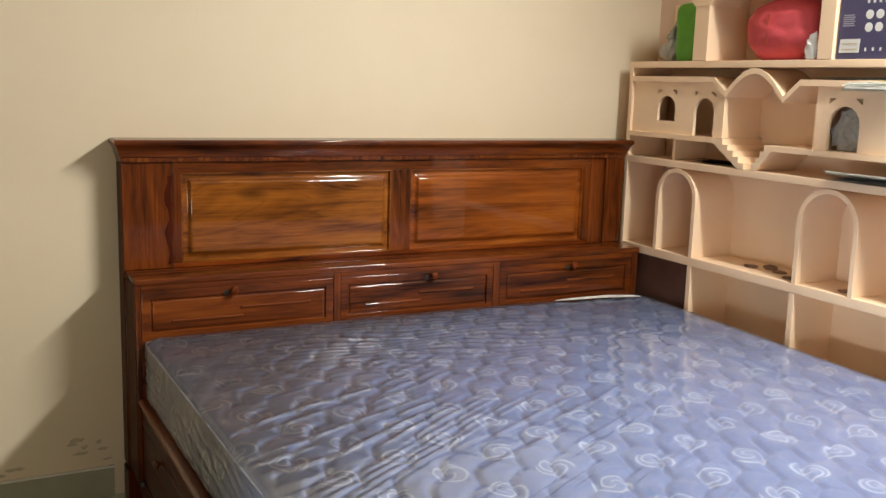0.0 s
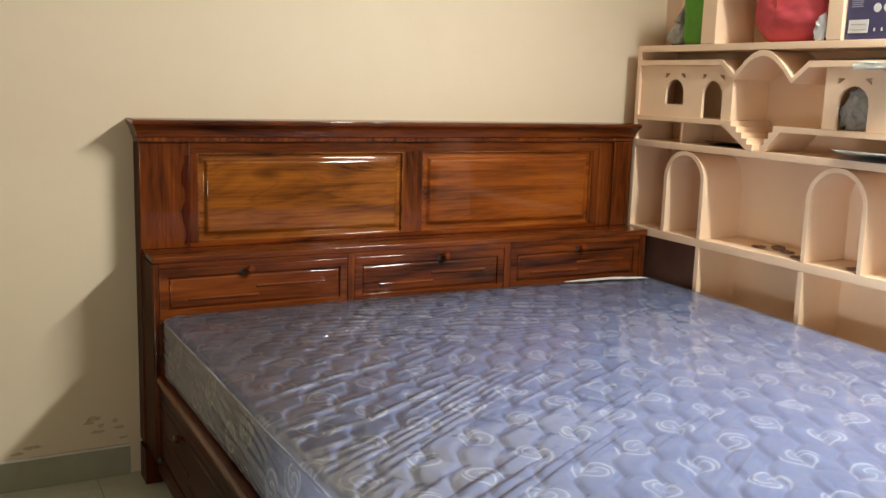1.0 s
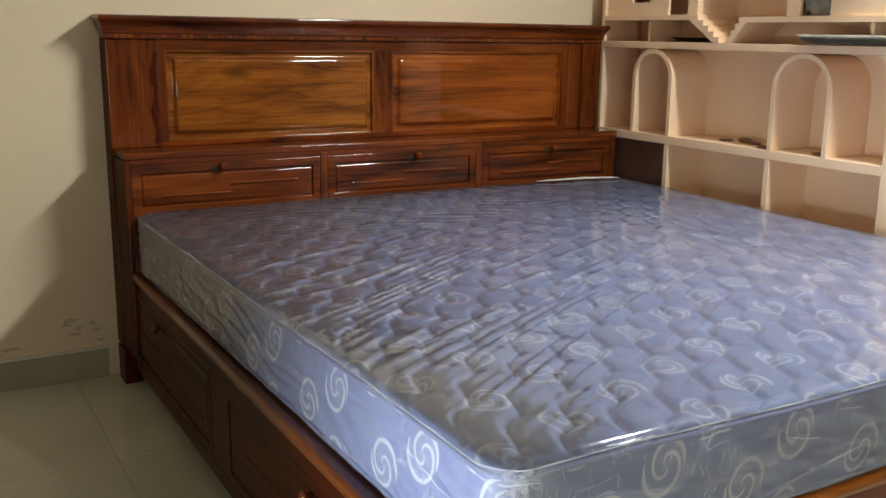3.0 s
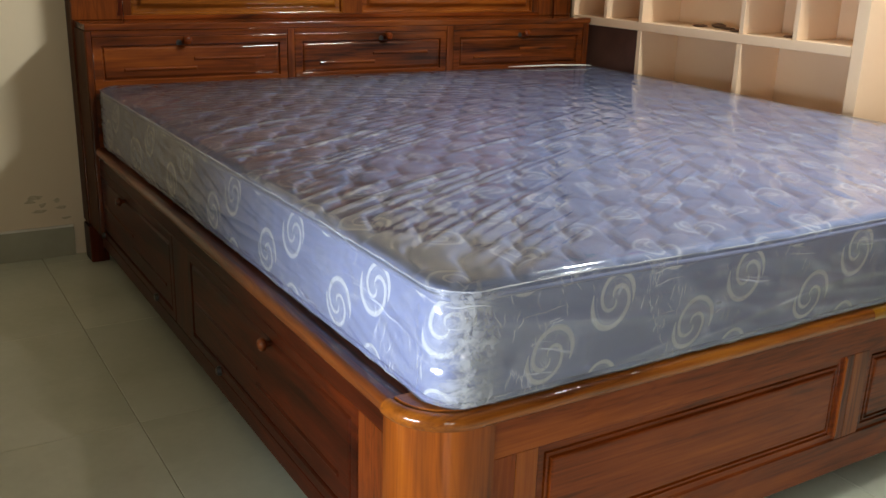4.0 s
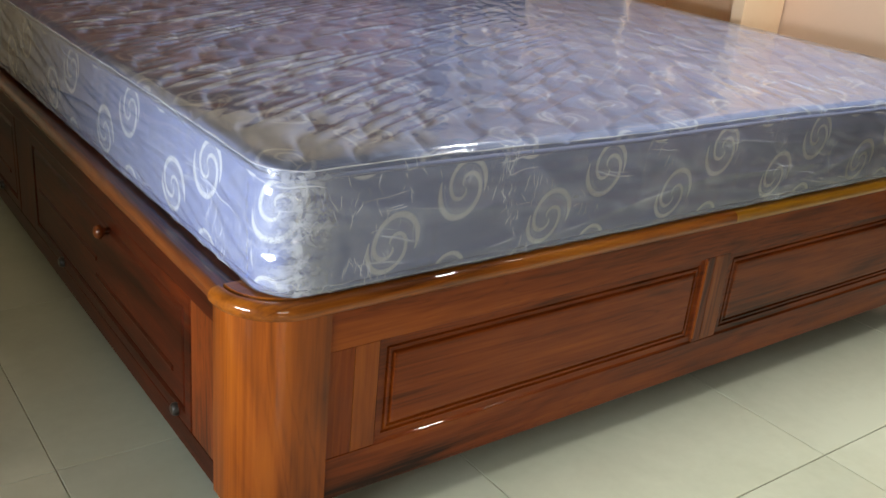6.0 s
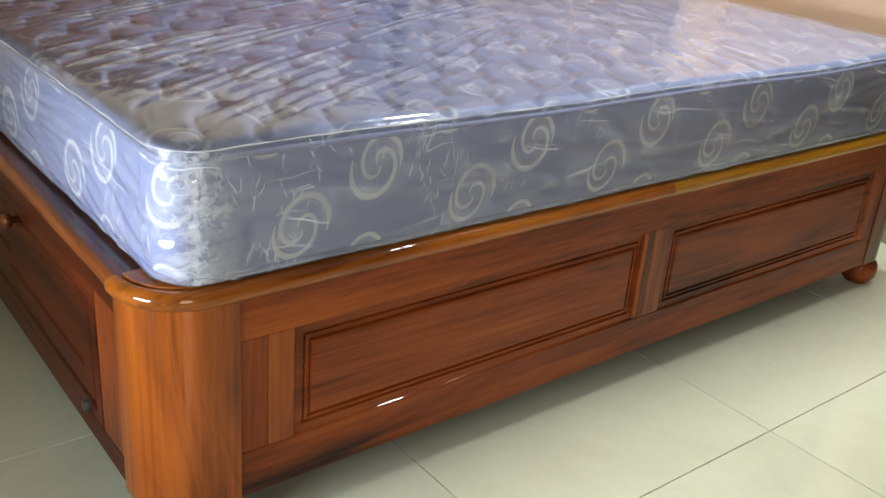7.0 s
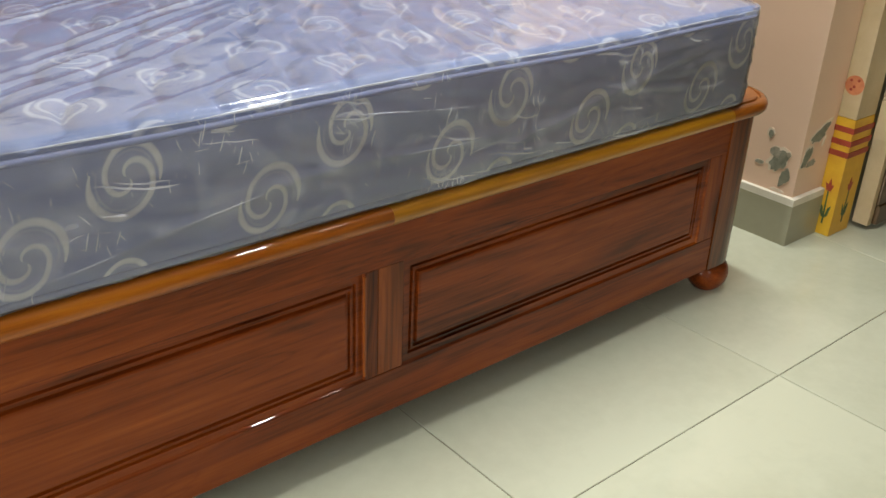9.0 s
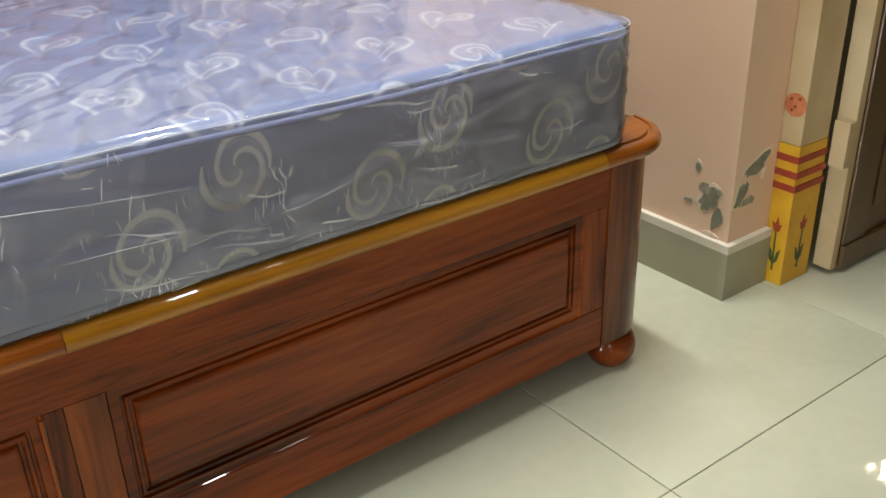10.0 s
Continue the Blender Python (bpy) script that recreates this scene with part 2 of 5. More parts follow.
def swirl_nodes(nt, uv, ax, ay, bx, by, ox, oy, size, turn=0.0, scatter=0.0):
    """Woven two-armed spirals repeated on the lattice a, b (metres), turned by turn (radians) and by chance up to scatter. Returns 0..1."""
    L = nt.links
    sep = nt.nodes.new("ShaderNodeSeparateXYZ")
    L.new(uv, sep.inputs[0])
    x = math_node(nt, "SUBTRACT", sep.outputs[0], ox)
    y = math_node(nt, "SUBTRACT", sep.outputs[1], oy)
    det = ax * by - ay * bx
    squeeze = 1.0 if scatter else 1.16
    p = math_node(nt, "ADD", math_node(nt, "MULTIPLY", x, by / det), math_node(nt, "MULTIPLY", y, -bx / det))
    q = math_node(nt, "ADD", math_node(nt, "MULTIPLY", x, -ay / det), math_node(nt, "MULTIPLY", y, ax / det))
    pi_, qi = math_node(nt, "ROUND", p), math_node(nt, "ROUND", q)
    pf, qf = math_node(nt, "SUBTRACT", p, pi_), math_node(nt, "SUBTRACT", q, qi)
    dx = math_node(nt, "ADD", math_node(nt, "MULTIPLY", pf, ax / size * squeeze), math_node(nt, "MULTIPLY", qf, bx / size * squeeze))
    dy = math_node(nt, "ADD", math_node(nt, "MULTIPLY", pf, ay / size), math_node(nt, "MULTIPLY", qf, by / size))
    wob = noise_tex(nt, uv, 30.0, 2.0)
    dx = math_node(nt, "SUBTRACT", dx, math_node(nt, "MULTIPLY", dy, 0.0 if scatter else 0.16))
    dx = math_node(nt, "ADD", dx, math_node(nt, "MULTIPLY", math_node(nt, "SUBTRACT", wob.outputs[0], 0.5), 0.18 if scatter else 0.10))
    r = math_node(nt, "SQRT", math_node(nt, "ADD", math_node(nt, "MULTIPLY", dx, dx), math_node(nt, "MULTIPLY", dy, dy)))
    ang = math_node(nt, "ADD", math_node(nt, "DIVIDE", math_node(nt, "ARCTAN2", dy, dx), 2 * math.pi), turn / (2 * math.pi))
    if scatter:
        cell, white = nt.nodes.new("ShaderNodeCombineXYZ"), nt.nodes.new("ShaderNodeTexWhiteNoise")
        L.new(pi_, cell.inputs[0])
        L.new(qi, cell.inputs[1])
        L.new(cell.outputs[0], white.inputs["Vector"])
        ang = math_node(nt, "ADD", ang, math_node(nt, "MULTIPLY", white.outputs["Value"], scatter / (2 * math.pi)))

    def arm(offset, end, scale, weight):
        """One arm: its radius falls as it winds inward; broad over the crown, thin at both ends."""
        u = math_node(nt, "FRACT", math_node(nt, "ADD", ang, offset + 0.035))
        rs = math_node(nt, "MULTIPLY", math_node(nt, "SUBTRACT", 1.04, math_node(nt, "MULTIPLY", math_node(nt, "POWER", u, 1.7), 1.06)), scale)
        swell = math_node(nt, "MULTIPLY", math_node(nt, "MINIMUM", math_node(nt, "ADD", math_node(nt, "MULTIPLY", u, 9.0), 0.25), 1.0), math_node(nt, "SUBTRACT", 1.0, math_node(nt, "MULTIPLY", u, 0.30)))
        body = math_node(nt, "MULTIPLY", swell, weight)
        v = math_node(nt, "DIVIDE", math_node(nt, "SUBTRACT", r, rs), body)
        line = math_node(nt, "SUBTRACT", 1.0, math_node(nt, "MINIMUM", math_node(nt, "MULTIPLY", v, v), 1.0))
        return math_node(nt, "MULTIPLY", line, math_node(nt, "LESS_THAN", u, end))

    arms = math_node(nt, "MAXIMUM", arm(0.0, 0.95, 1.0, 0.135), arm(0.5, 0.95, 0.88, 0.120))
    # a dim echo inside each arm, and a pale ground under the whole
    echo = math_node(nt, "MAXIMUM", arm(0.0, 0.45, 0.82, 0.06), arm(0.5, 0.40, 0.70, 0.06))
    ground = math_node(nt, "MULTIPLY", math_node(nt, "MAXIMUM", math_node(nt, "SUBTRACT", 1.0, math_node(nt, "MULTIPLY", r, 0.95)), 0.0), 0.22)
    return math_node(nt, "MAXIMUM", arms, math_node(nt, "MAXIMUM", math_node(nt, "MULTIPLY", echo, 0.25), ground))


def ticking(name, lattices, low, high, strong):
    """Blue woven ticking with pale swirls; lattices of swirls in UV metres."""
    m, nt, N, L, bsdf = node_material(name)
    uvn = N.new("ShaderNodeUVMap")
    uv = uvn.outputs[0]
    pat = None
    for lat in lattices:
        s = swirl_nodes(nt, uv, *lat)
        pat = s if pat is None else math_node(nt, "MAXIMUM", pat, s)
    n = noise_tex(nt, uv, 5.0, 4.0)
    weave = noise_tex(nt, uv, 900.0, 2.0)
    r = ramp(nt, [(0.3, low), (0.7, high)])
    L.new(n.outputs[0], r.inputs[0])
    worn = math_node(nt, "MULTIPLY", pat, math_node(nt, "ADD", strong, math_node(nt, "MULTIPLY", n.outputs[0], 0.6)))
    col = mixed(nt, worn, r.outputs[0], (0.72, 0.74, 0.78))
    L.new(col, bsdf.inputs["Base Color"])
    bsdf.inputs["Roughness"].default_value = 0.62
    bsdf.inputs["Sheen Weight"].default_value = 0.25
    h = math_node(nt, "ADD", math_node(nt, "MULTIPLY", pat, 0.7), weave.outputs[0])
    bump(nt, h, 0.3, 0.0012, [bsdf.inputs["Normal"]])
    return m


QUILT = ticking("quilted_ticking", [(0.148, 0.058, 0.066, -0.118, 0.541, 0.502, 0.041, 0.0, 6.3)], (0.110, 0.156, 0.330), (0.152, 0.205, 0.396), 0.17)
BORDER = ticking("border_ticking", [(0.2825, 0.0, 0.0, 0.50, 0.221, 0.463, 0.047), (0.2815, 0.0, 0.0, 0.50, 0.338, 0.532, 0.047, math.pi),
                                    (0.2815, 0.0, 0.0, 0.50, 0.318, 0.400, 0.036), (0.2815, 0.0, 0.0, 0.50, 0.185, 0.606, 0.044, math.pi)],
                 (0.198, 0.236, 0.450), (0.246, 0.290, 0.525), 0.90)


def film_material(name, crushed, gain_by, glint, rough, veil, gathered):
    m, nt, N, L, bsdf = node_material(name)
    out = N["Material Output"]
    N.remove(bsdf)
    tr, gl, df = N.new("ShaderNodeBsdfTransparent"), N.new("ShaderNodeBsdfGlossy"), N.new("ShaderNodeBsdfDiffuse")
    tr.inputs[0].default_value = (0.97, 0.97, 0.97, 1)
    gl.inputs["Roughness"].default_value = rough
    df.inputs[0].default_value = (0.74, 0.77, 0.88, 1)
    fr = N.new("ShaderNodeFresnel")
    fr.inputs[0].default_value = 1.5
    m1, m2 = N.new("ShaderNodeMixShader"), N.new("ShaderNodeMixShader")
    # hair-fine white lines, painted as glints on the creases where the film is crushed
    uv = N.new("ShaderNodeUVMap")
    wob = noise_tex(nt, uv.outputs[0], 9.0, 2.0)
    bent = mixed(nt, 0.035, uv.outputs[0], wob.outputs["Color"], "ADD")
    gate = noise_tex(nt, uv.outputs[0], 8.0, 2.0)
    line = None
    for turn, along, across, thick, least in ((76, 24.0, 330.0, 0.17, 0.88), (98, 27.0, 360.0, 0.15, 0.88), (125, 22.0, 300.0, 0.13, 0.88), (5, 5.0, 260.0, 0.12, 0.86), (172, 4.0, 170.0, 0.13, 0.84)):
        rot, mp = N.new("ShaderNodeVectorRotate"), N.new("ShaderNodeMapping")
        rot.rotation_type = "Z_AXIS"
        rot.inputs["Angle"].default_value = radians(-turn)
        L.new(bent, rot.inputs["Vector"])
        mp.inputs["Scale"].default_value = (along, across, 0.0)
        L.new(rot.outputs[0], mp.inputs["Vector"])
        vo = N.new("ShaderNodeTexVoronoi")
        vo.inputs["Scale"].default_value = 1.0
        L.new(mp.outputs[0], vo.inputs["Vector"])
        pick = math_node(nt, "GREATER_THAN", math_node(nt, "ADD", gate.outputs[0], math_node(nt, "MULTIPLY", vo.outputs["Color"], 0.45)), least)
        one = math_node(nt, "MULTIPLY", math_node(nt, "LESS_THAN", vo.outputs["Distance"], thick * 1.7), pick)
        line = one if line is None else math_node(nt, "MAXIMUM", line, one)
    # milky where it is gathered round the foot corner
    sep = N.new("ShaderNodeSeparateXYZ")
    L.new(uv.outputs[0], sep.inputs[0])
    near = math_node(nt, "MAXIMUM", math_node(nt, "SUBTRACT", 1.0, math_node(nt, "MULTIPLY", math_node(nt, "ABSOLUTE", math_node(nt, "SUBTRACT", sep.outputs[0], 0.085)), 17.0)), 0.0)
    lump = noise_tex(nt, uv.outputs[0], 32.0, 4.0, 0.65, 1.2)
    milk = ramp(nt, [(0.38, (0, 0, 0)), (0.62, (1, 1, 1))])
    L.new(lump.outputs[0], milk.inputs[0])
    milky = math_node(nt, "MULTIPLY", math_node(nt, "MULTIPLY", near, milk.outputs[0]), crushed if gathered else 0.0)
    # a white web, painted as glints on the fine folds where the film is gathered
    mpw, web = N.new("ShaderNodeMapping"), N.new("ShaderNodeTexVoronoi")
    mpw.inputs["Scale"].default_value = (95.0, 34.0, 1.0)
    L.new(mixed(nt, 0.055, bent, noise_tex(nt, uv.outputs[0], 55.0, 3.0).outputs["Color"], "ADD"), mpw.inputs["Vector"])
    web.feature = "DISTANCE_TO_EDGE"
    web.inputs["Scale"].default_value = 1.0
    L.new(mpw.outputs[0], web.inputs["Vector"])
    thread = math_node(nt, "MULTIPLY", math_node(nt, "LESS_THAN", web.outputs["Distance"], 0.045), math_node(nt, "MULTIPLY", near, glint * 0.45 if gathered else 0.0))
    milky = math_node(nt, "MAXIMUM", milky, thread)
    white = math_node(nt, "MAXIMUM", math_node(nt, "MULTIPLY", math_node(nt, "MULTIPLY", line, wob.outputs[0]), glint), math_node(nt, "MULTIPLY", milky, 1.0))
    cloud = noise_tex(nt, coords(nt, (1, 1, 1)), 11.0, 4.0, 0.6, 1.5)
    haze = math_node(nt, "ADD", veil, math_node(nt, "MULTIPLY", math_node(nt, "MAXIMUM", math_node(nt, "SUBTRACT", cloud.outputs[0], 0.48), 0.0), crushed * 1.6))
    # painted sheen: white streaks where the film is pulled over the foot edge
    du = math_node(nt, "DIVIDE", math_node(nt, "SUBTRACT", sep.outputs[0], 1.18), 0.42)
    dv = math_node(nt, "DIVIDE", math_node(nt, "SUBTRACT", sep.outputs[1], 0.11), 0.15)
    inside = math_node(nt, "MAXIMUM", math_node(nt, "SUBTRACT", 1.0, math_node(nt, "ADD", math_node(nt, "MULTIPLY", du, du), math_node(nt, "MULTIPLY", dv, dv))), 0.0)
    mps, rts = N.new("ShaderNodeMapping"), N.new("ShaderNodeVectorRotate")
    rts.rotation_type = "Z_AXIS"
    rts.inputs["Angle"].default_value = radians(-72)
    L.new(bent, rts.inputs["Vector"])
    mps.inputs["Scale"].default_value = (7.0, 42.0, 0.0)
    L.new(rts.outputs[0], mps.inputs["Vector"])
    st = noise_tex(nt, mps.outputs[0], 1.0, 3.0, 0.6, 0.4)
    streak = math_node(nt, "MULTIPLY", math_node(nt, "MAXIMUM", math_node(nt, "SUBTRACT", st.outputs[0], 0.50), 0.0), math_node(nt, "MULTIPLY", inside, 1.1))
    haze = math_node(nt, "ADD", haze, streak)
    L.new(math_node(nt, "MINIMUM", math_node(nt, "ADD", white, haze), 0.9), m1.inputs[0])
    L.new(tr.outputs[0], m1.inputs[1])
    L.new(df.outputs[0], m1.inputs[2])
    # reflection is raised round the foot corner to strengthen the highlight there
    gain = math_node(nt, "MINIMUM", math_node(nt, "MULTIPLY", fr.outputs[0], math_node(nt, "ADD", gain_by, math_node(nt, "MULTIPLY", near, 3.0 if gathered else 0.0))), 1.0)
    L.new(gain, m2.inputs[0])
    L.new(m1.outputs[0], m2.inputs[1])
    L.new(gl.outputs[0], m2.inputs[2])
    L.new(m2.outputs[0], out.inputs[0])
    n = noise_tex(nt, coords(nt, (1, 1, 1)), 26.0, 4.0, 0.6, 0.8)
    bump(nt, n.outputs[0], 0.05, 0.006, [gl.inputs["Normal"]])
    return m


FILM = film_material("clear_polythene_film", 0.16, 1.25, 0.20, 0.085, 0.075, False)
SIDE_FILM = film_material("crushed_polythene_film", 0.44, 1.20, 0.90, 0.16, 0.130, True)


def fold_material():
    """Film crushed into a milky glossy cord."""
    m, nt, N, L, bsdf = node_material("folded_film")
    bsdf.inputs["Base Color"].default_value = (0.62, 0.65, 0.74, 1)
    bsdf.inputs["Roughness"].default_value = 0.36
    bsdf.inputs["Alpha"].default_value = 0.55
    n = noise_tex(nt, coords(nt), 60.0, 3.0)
    bump(nt, n.outputs[0], 0.6, 0.004, [bsdf.inputs["Normal"]])
    return m


FOLD = fold_material()


def lamp_material(name, colour, strength):
    m, nt, N, L, bsdf = node_material(name)
    bsdf.inputs["Emission Color"].default_value = (*colour, 1)
    bsdf.inputs["Emission Strength"].default_value = strength
    return m


LED = lamp_material("lit_led", (1.0, 0.97, 0.9), 40.0)


# ---- building blocks ----
def weighted_normals(me):
    """Shade large faces flat and let their bevels take the turn."""
    at = {}
    for p in me.polygons:
        for v in p.vertices:
            at.setdefault(v, []).append((p.normal.copy(), p.area))
    out = []
    for p in me.polygons:
        for v in p.vertices:
            n = Vector((0, 0, 0))
            for m, a in at[v]:
                if m.dot(p.normal) > 0.78:
                    n += m * a
            out.append(n.normalized() if n.length > 0 else p.normal.copy())
    me.normals_split_custom_set(out)


def mesh_object(name, bm, mat, smooth=True):
    me = bpy.data.meshes.new(name)
    bm.normal_update()
    bm.to_mesh(me)
    bm.free()
    for mm in (mat if isinstance(mat, (list, tuple)) else [mat]):
        me.materials.append(mm)
    if smooth:
        me.shade_smooth()
        me.set_sharp_from_angle(angle=radians(38))
        if len(me.polygons) < 900:
            weighted_normals(me)
    return new(name, me)


def thing(name, base, label, category, group="", kind=""):
    ob = new(name)
    ob.empty_display_size = 0.05
    ob.location = base
    return tagged(ob, label, category, group, kind)


def part(name, bm, mat, parent, label="", smooth=True):
    ob = mesh_object(name, bm, mat, smooth)
    ob.parent = parent
    ob.matrix_parent_inverse = Matrix.Translation(-parent.location) if parent.parent is None else Matrix.Identity(4)
    if label:
        tagged(ob, label)
    return ob


def solid(name, bm, mat, label, category="", kind="", group="", smooth=True):
    return tagged(mesh_object(name, bm, mat, smooth), label, category, group, kind)


def block(x0, x1, y0, y1, z0, z1, bevel=0.003, segments=2):
    bm = bmesh.new()
    bmesh.ops.create_cube(bm, size=1.0)
    for v in bm.verts:
        v.co = Vector(((x0 + x1) / 2 + v.co.x * (x1 - x0), (y0 + y1) / 2 + v.co.y * (y1 - y0), (z0 + z1) / 2 + v.co.z * (z1 - z0)))
    if bevel:
        bmesh.ops.bevel(bm, geom=bm.edges[:], offset=bevel, segments=segments, profile=0.6, affect="EDGES")
    return bm


FACE_S = lambda y: (lambda a, b, c: Vector((a, y - c, b)))
FACE_W = lambda x: (lambda a, b, c: Vector((x - c, a, b)))


def ringed(face, u0, u1, v0, v1, profile, back=0.02):
    """A rectangular panel whose profile (inset, height) steps inward ring by ring; the last ring is filled."""
    bm = bmesh.new()
    rings = []
    last = profile[-1]
    for inset, h in [(0.0, -back)] + list(profile) + [(last[0] + 0.0012, last[1])]:
        rings.append([bm.verts.new(face(a, b, h)) for a, b in ((u0 + inset, v0 + inset), (u1 - inset, v0 + inset), (u1 - inset, v1 - inset), (u0 + inset, v1 - inset))])
    for r, s in zip(rings, rings[1:]):
        for i in range(4):
            bm.faces.new((r[i], r[(i + 1) % 4], s[(i + 1) % 4], s[i]))
    bm.faces.new(rings[-1])
    bm.faces.new(rings[0][::-1])
    bmesh.ops.recalc_face_normals(bm, faces=bm.faces[:])
    return bm


def extruded(outline, face, c0, c1, holes=(), bevel=0.0):
    """A plate from an outline in (a, b), with holes, from depth c0 to c1."""
    bm = bmesh.new()
    edges = []
    for loop in [outline, *holes]:
        vs = [bm.verts.new(face(a, b, c0)) for a, b in loop]
        edges += [bm.edges.new((vs[i], vs[(i + 1) % len(vs)])) for i in range(len(vs))]
    bmesh.ops.triangle_fill(bm, edges=edges, use_beauty=True, use_dissolve=False)
    shift = face(0, 0, c1) - face(0, 0, c0)
    got = bmesh.ops.extrude_face_region(bm, geom=bm.faces[:])
    for v in got["geom"]:
        if isinstance(v, bmesh.types.BMVert):
            v.co += shift
    bmesh.ops.recalc_face_normals(bm, faces=bm.faces[:])
    return bm


def swept(path, profile, closed_profile=True, caps=True):
    """Sweep profile points (outward, up) along path points (x, y, nx, ny)."""
    bm = bmesh.new()
    rows = [[bm.verts.new((x + nx * o, y + ny * o, z)) for o, z in profile] for x, y, nx, ny in path]
    n = len(profile)
    for r, s in zip(rows, rows[1:]):
        for i in range(n if closed_profile else n - 1):
            bm.faces.new((r[i], s[i], s[(i + 1) % n], r[(i + 1) % n]))
    if caps and closed_profile:
        bm.faces.new(rows[0])
        bm.faces.new(rows[-1][::-1])
    bmesh.ops.recalc_face_normals(bm, faces=bm.faces[:])
    return bm


def lathe(centre, axis, profile, n=20):
    """Turned shape: profile (radius, along) about axis 'x-', 'y-' or 'z'."""
    bm = bmesh.new()
    rows = []
    for r, h in profile:
        row = []
        for i in range(n):
            a = 2 * math.pi * i / n
            c, s = r * math.cos(a), r * math.sin(a)
            off = {"z": (c, s, h), "y-": (c, -h, s), "x-": (-h, c, s)}[axis]
            row.append(bm.verts.new(Vector(centre) + Vector(off)))
        rows.append(row)
    for r, s in zip(rows, rows[1:]):
        for i in range(n):
            bm.faces.new((r[i], r[(i + 1) % n], s[(i + 1) % n], s[i]))
    bm.faces.new(rows[0])
    bm.faces.new(rows[-1])
    bmesh.ops.recalc_face_normals(bm, faces=bm.faces[:])
    return bm


KNOB = [(0.007, -0.004), (0.007, 0.008), (0.0075, 0.010), (0.0125, 0.013), (0.0150, 0.018), (0.0150, 0.023), (0.0115, 0.028), (0.005, 0.0305)]

# ---- the room ----
NORTH, EAST, WEST, SOUTH, TOP = 2.235, 2.145, -1.60, -2.70, 2.90


def wall(name, bm, mat=WALL, label="cream distempered plaster wall"):
    return solid(name, bm, mat, label, "wall", "structure", smooth=False)


wall_north = wall("wall_north", block(WEST - 0.2, 2.40, NORTH, NORTH + 0.2, -0.05, TOP, 0))
wall("wall_south", extruded([(WEST - 0.2, -0.05), (2.40, -0.05), (2.40, TOP), (WEST - 0.2, TOP)], FACE_S(SOUTH), 0.0, -0.2, [[(-1.25, 0.47), (-0.25, 0.47), (-0.25, 1.63), (-1.25, 1.63)]]), DIM_WALL, "unseen plaster wall, darkened to cut bounced light")
E_FACE = FACE_W(EAST)
wall_east = wall("wall_east", extruded([(SOUTH, -0.05), (-0.90, -0.05), (-0.90, 2.10), (0.055, 2.10), (0.055, -0.05), (NORTH, -0.05), (NORTH, TOP), (SOUTH, TOP)],
                                       E_FACE, 0.0, -0.235), PEACH_WALL, "peach distempered plaster wall")
# the low opening in this unseen wall is added for the west beam
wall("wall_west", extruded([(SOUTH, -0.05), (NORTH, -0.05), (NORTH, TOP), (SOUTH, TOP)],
                                       FACE_W(WEST - 0.2), 0.0, -0.2, [[(-0.70, 0.38), (0.10, 0.38), (0.10, 0.86), (-0.70, 0.86)]]), DIM_WALL, "unseen plaster wall, darkened to cut bounced light")
solid("ceiling", block(WEST - 0.2, 6.6, SOUTH - 0.2, 3.2, TOP, TOP + 0.15, 0), CEILING, "unseen flat ceiling, its cream darkened to cut bounced light", "ceiling", "structure")
# the room behind the doorway
wall("wall_hall_east", block(6.2, 6.4, -1.4, 3.2, -0.05, TOP, 0))
wall("wall_hall_north", block(2.40, 6.2, 3.0, 3.2, -0.05, TOP, 0))
wall("wall_hall_south", block(2.38, 6.2, -1.35, -1.15, -0.05, TOP, 0))
wall("wall_hall_west", block(2.38, 2.40, 2.435, 3.0, -0.05, TOP, 0))

floor = solid("floor", block(WEST - 0.2, 6.4, SOUTH - 0.2, 3.2, -0.06, -0.003, 0), GROUT, "ivory vitrified tile floor with dark joints", "floor", "structure")

# skirting of grey-green tile with a pale mortar edge on top
def skirting(name, bm, top_bm):
    sk = solid(name, bm, SKIRT, "grey-green tile skirting along the wall", "skirting", "structure")
    part("mortar_edge", top_bm, SKIRT_TOP, sk)
    return sk


skirting("baseboard_north", block(WEST, -0.04, NORTH - 0.012, NORTH, 0.0, 0.098, 0.002), block(WEST, -0.04, NORTH - 0.0125, NORTH, 0.098, 0.105, 0.002))
skirting("baseboard_east", extruded([(EAST - 0.013, 0.75), (EAST - 0.013, 0.042), (EAST + 0.118, 0.042), (EAST + 0.118, 0.055), (EAST, 0.055), (EAST, 0.75)], lambda a, b, c: Vector((a, b, c)), 0.0, 0.097),
         extruded([(EAST - 0.0125, 0.75), (EAST - 0.0125, 0.0425), (EAST + 0.118, 0.0425), (EAST + 0.118, 0.055), (EAST, 0.055), (EAST, 0.75)], lambda a, b, c: Vector((a, b, c)), 0.097, 0.113))

# ---- door and frame ----
door_frame = thing("door_1_frame", (2.33, 0.03, 0), "cream door jamb with turmeric-yellow painted foot", "door frame", kind="structure")
part("jamb", block(2.265, 2.352, 0.010, 0.0545, 0.285, 2.10, 0.003), CREAM, door_frame)
part("painted_foot", block(2.2645, 2.3525, 0.0095, 0.0545, 0.0, 0.285, 0.003), TURMERIC, door_frame, "turmeric yellow foot with red bands and painted flowers")
part("head", block(2.265, 2.352, -0.90, 0.0545, 2.055, 2.0995, 0.003), CREAM, door_frame)
part("far_jamb", block(2.265, 2.352, -0.8995, -0.855, 0.0, 2.055, 0.003), CREAM, door_frame)
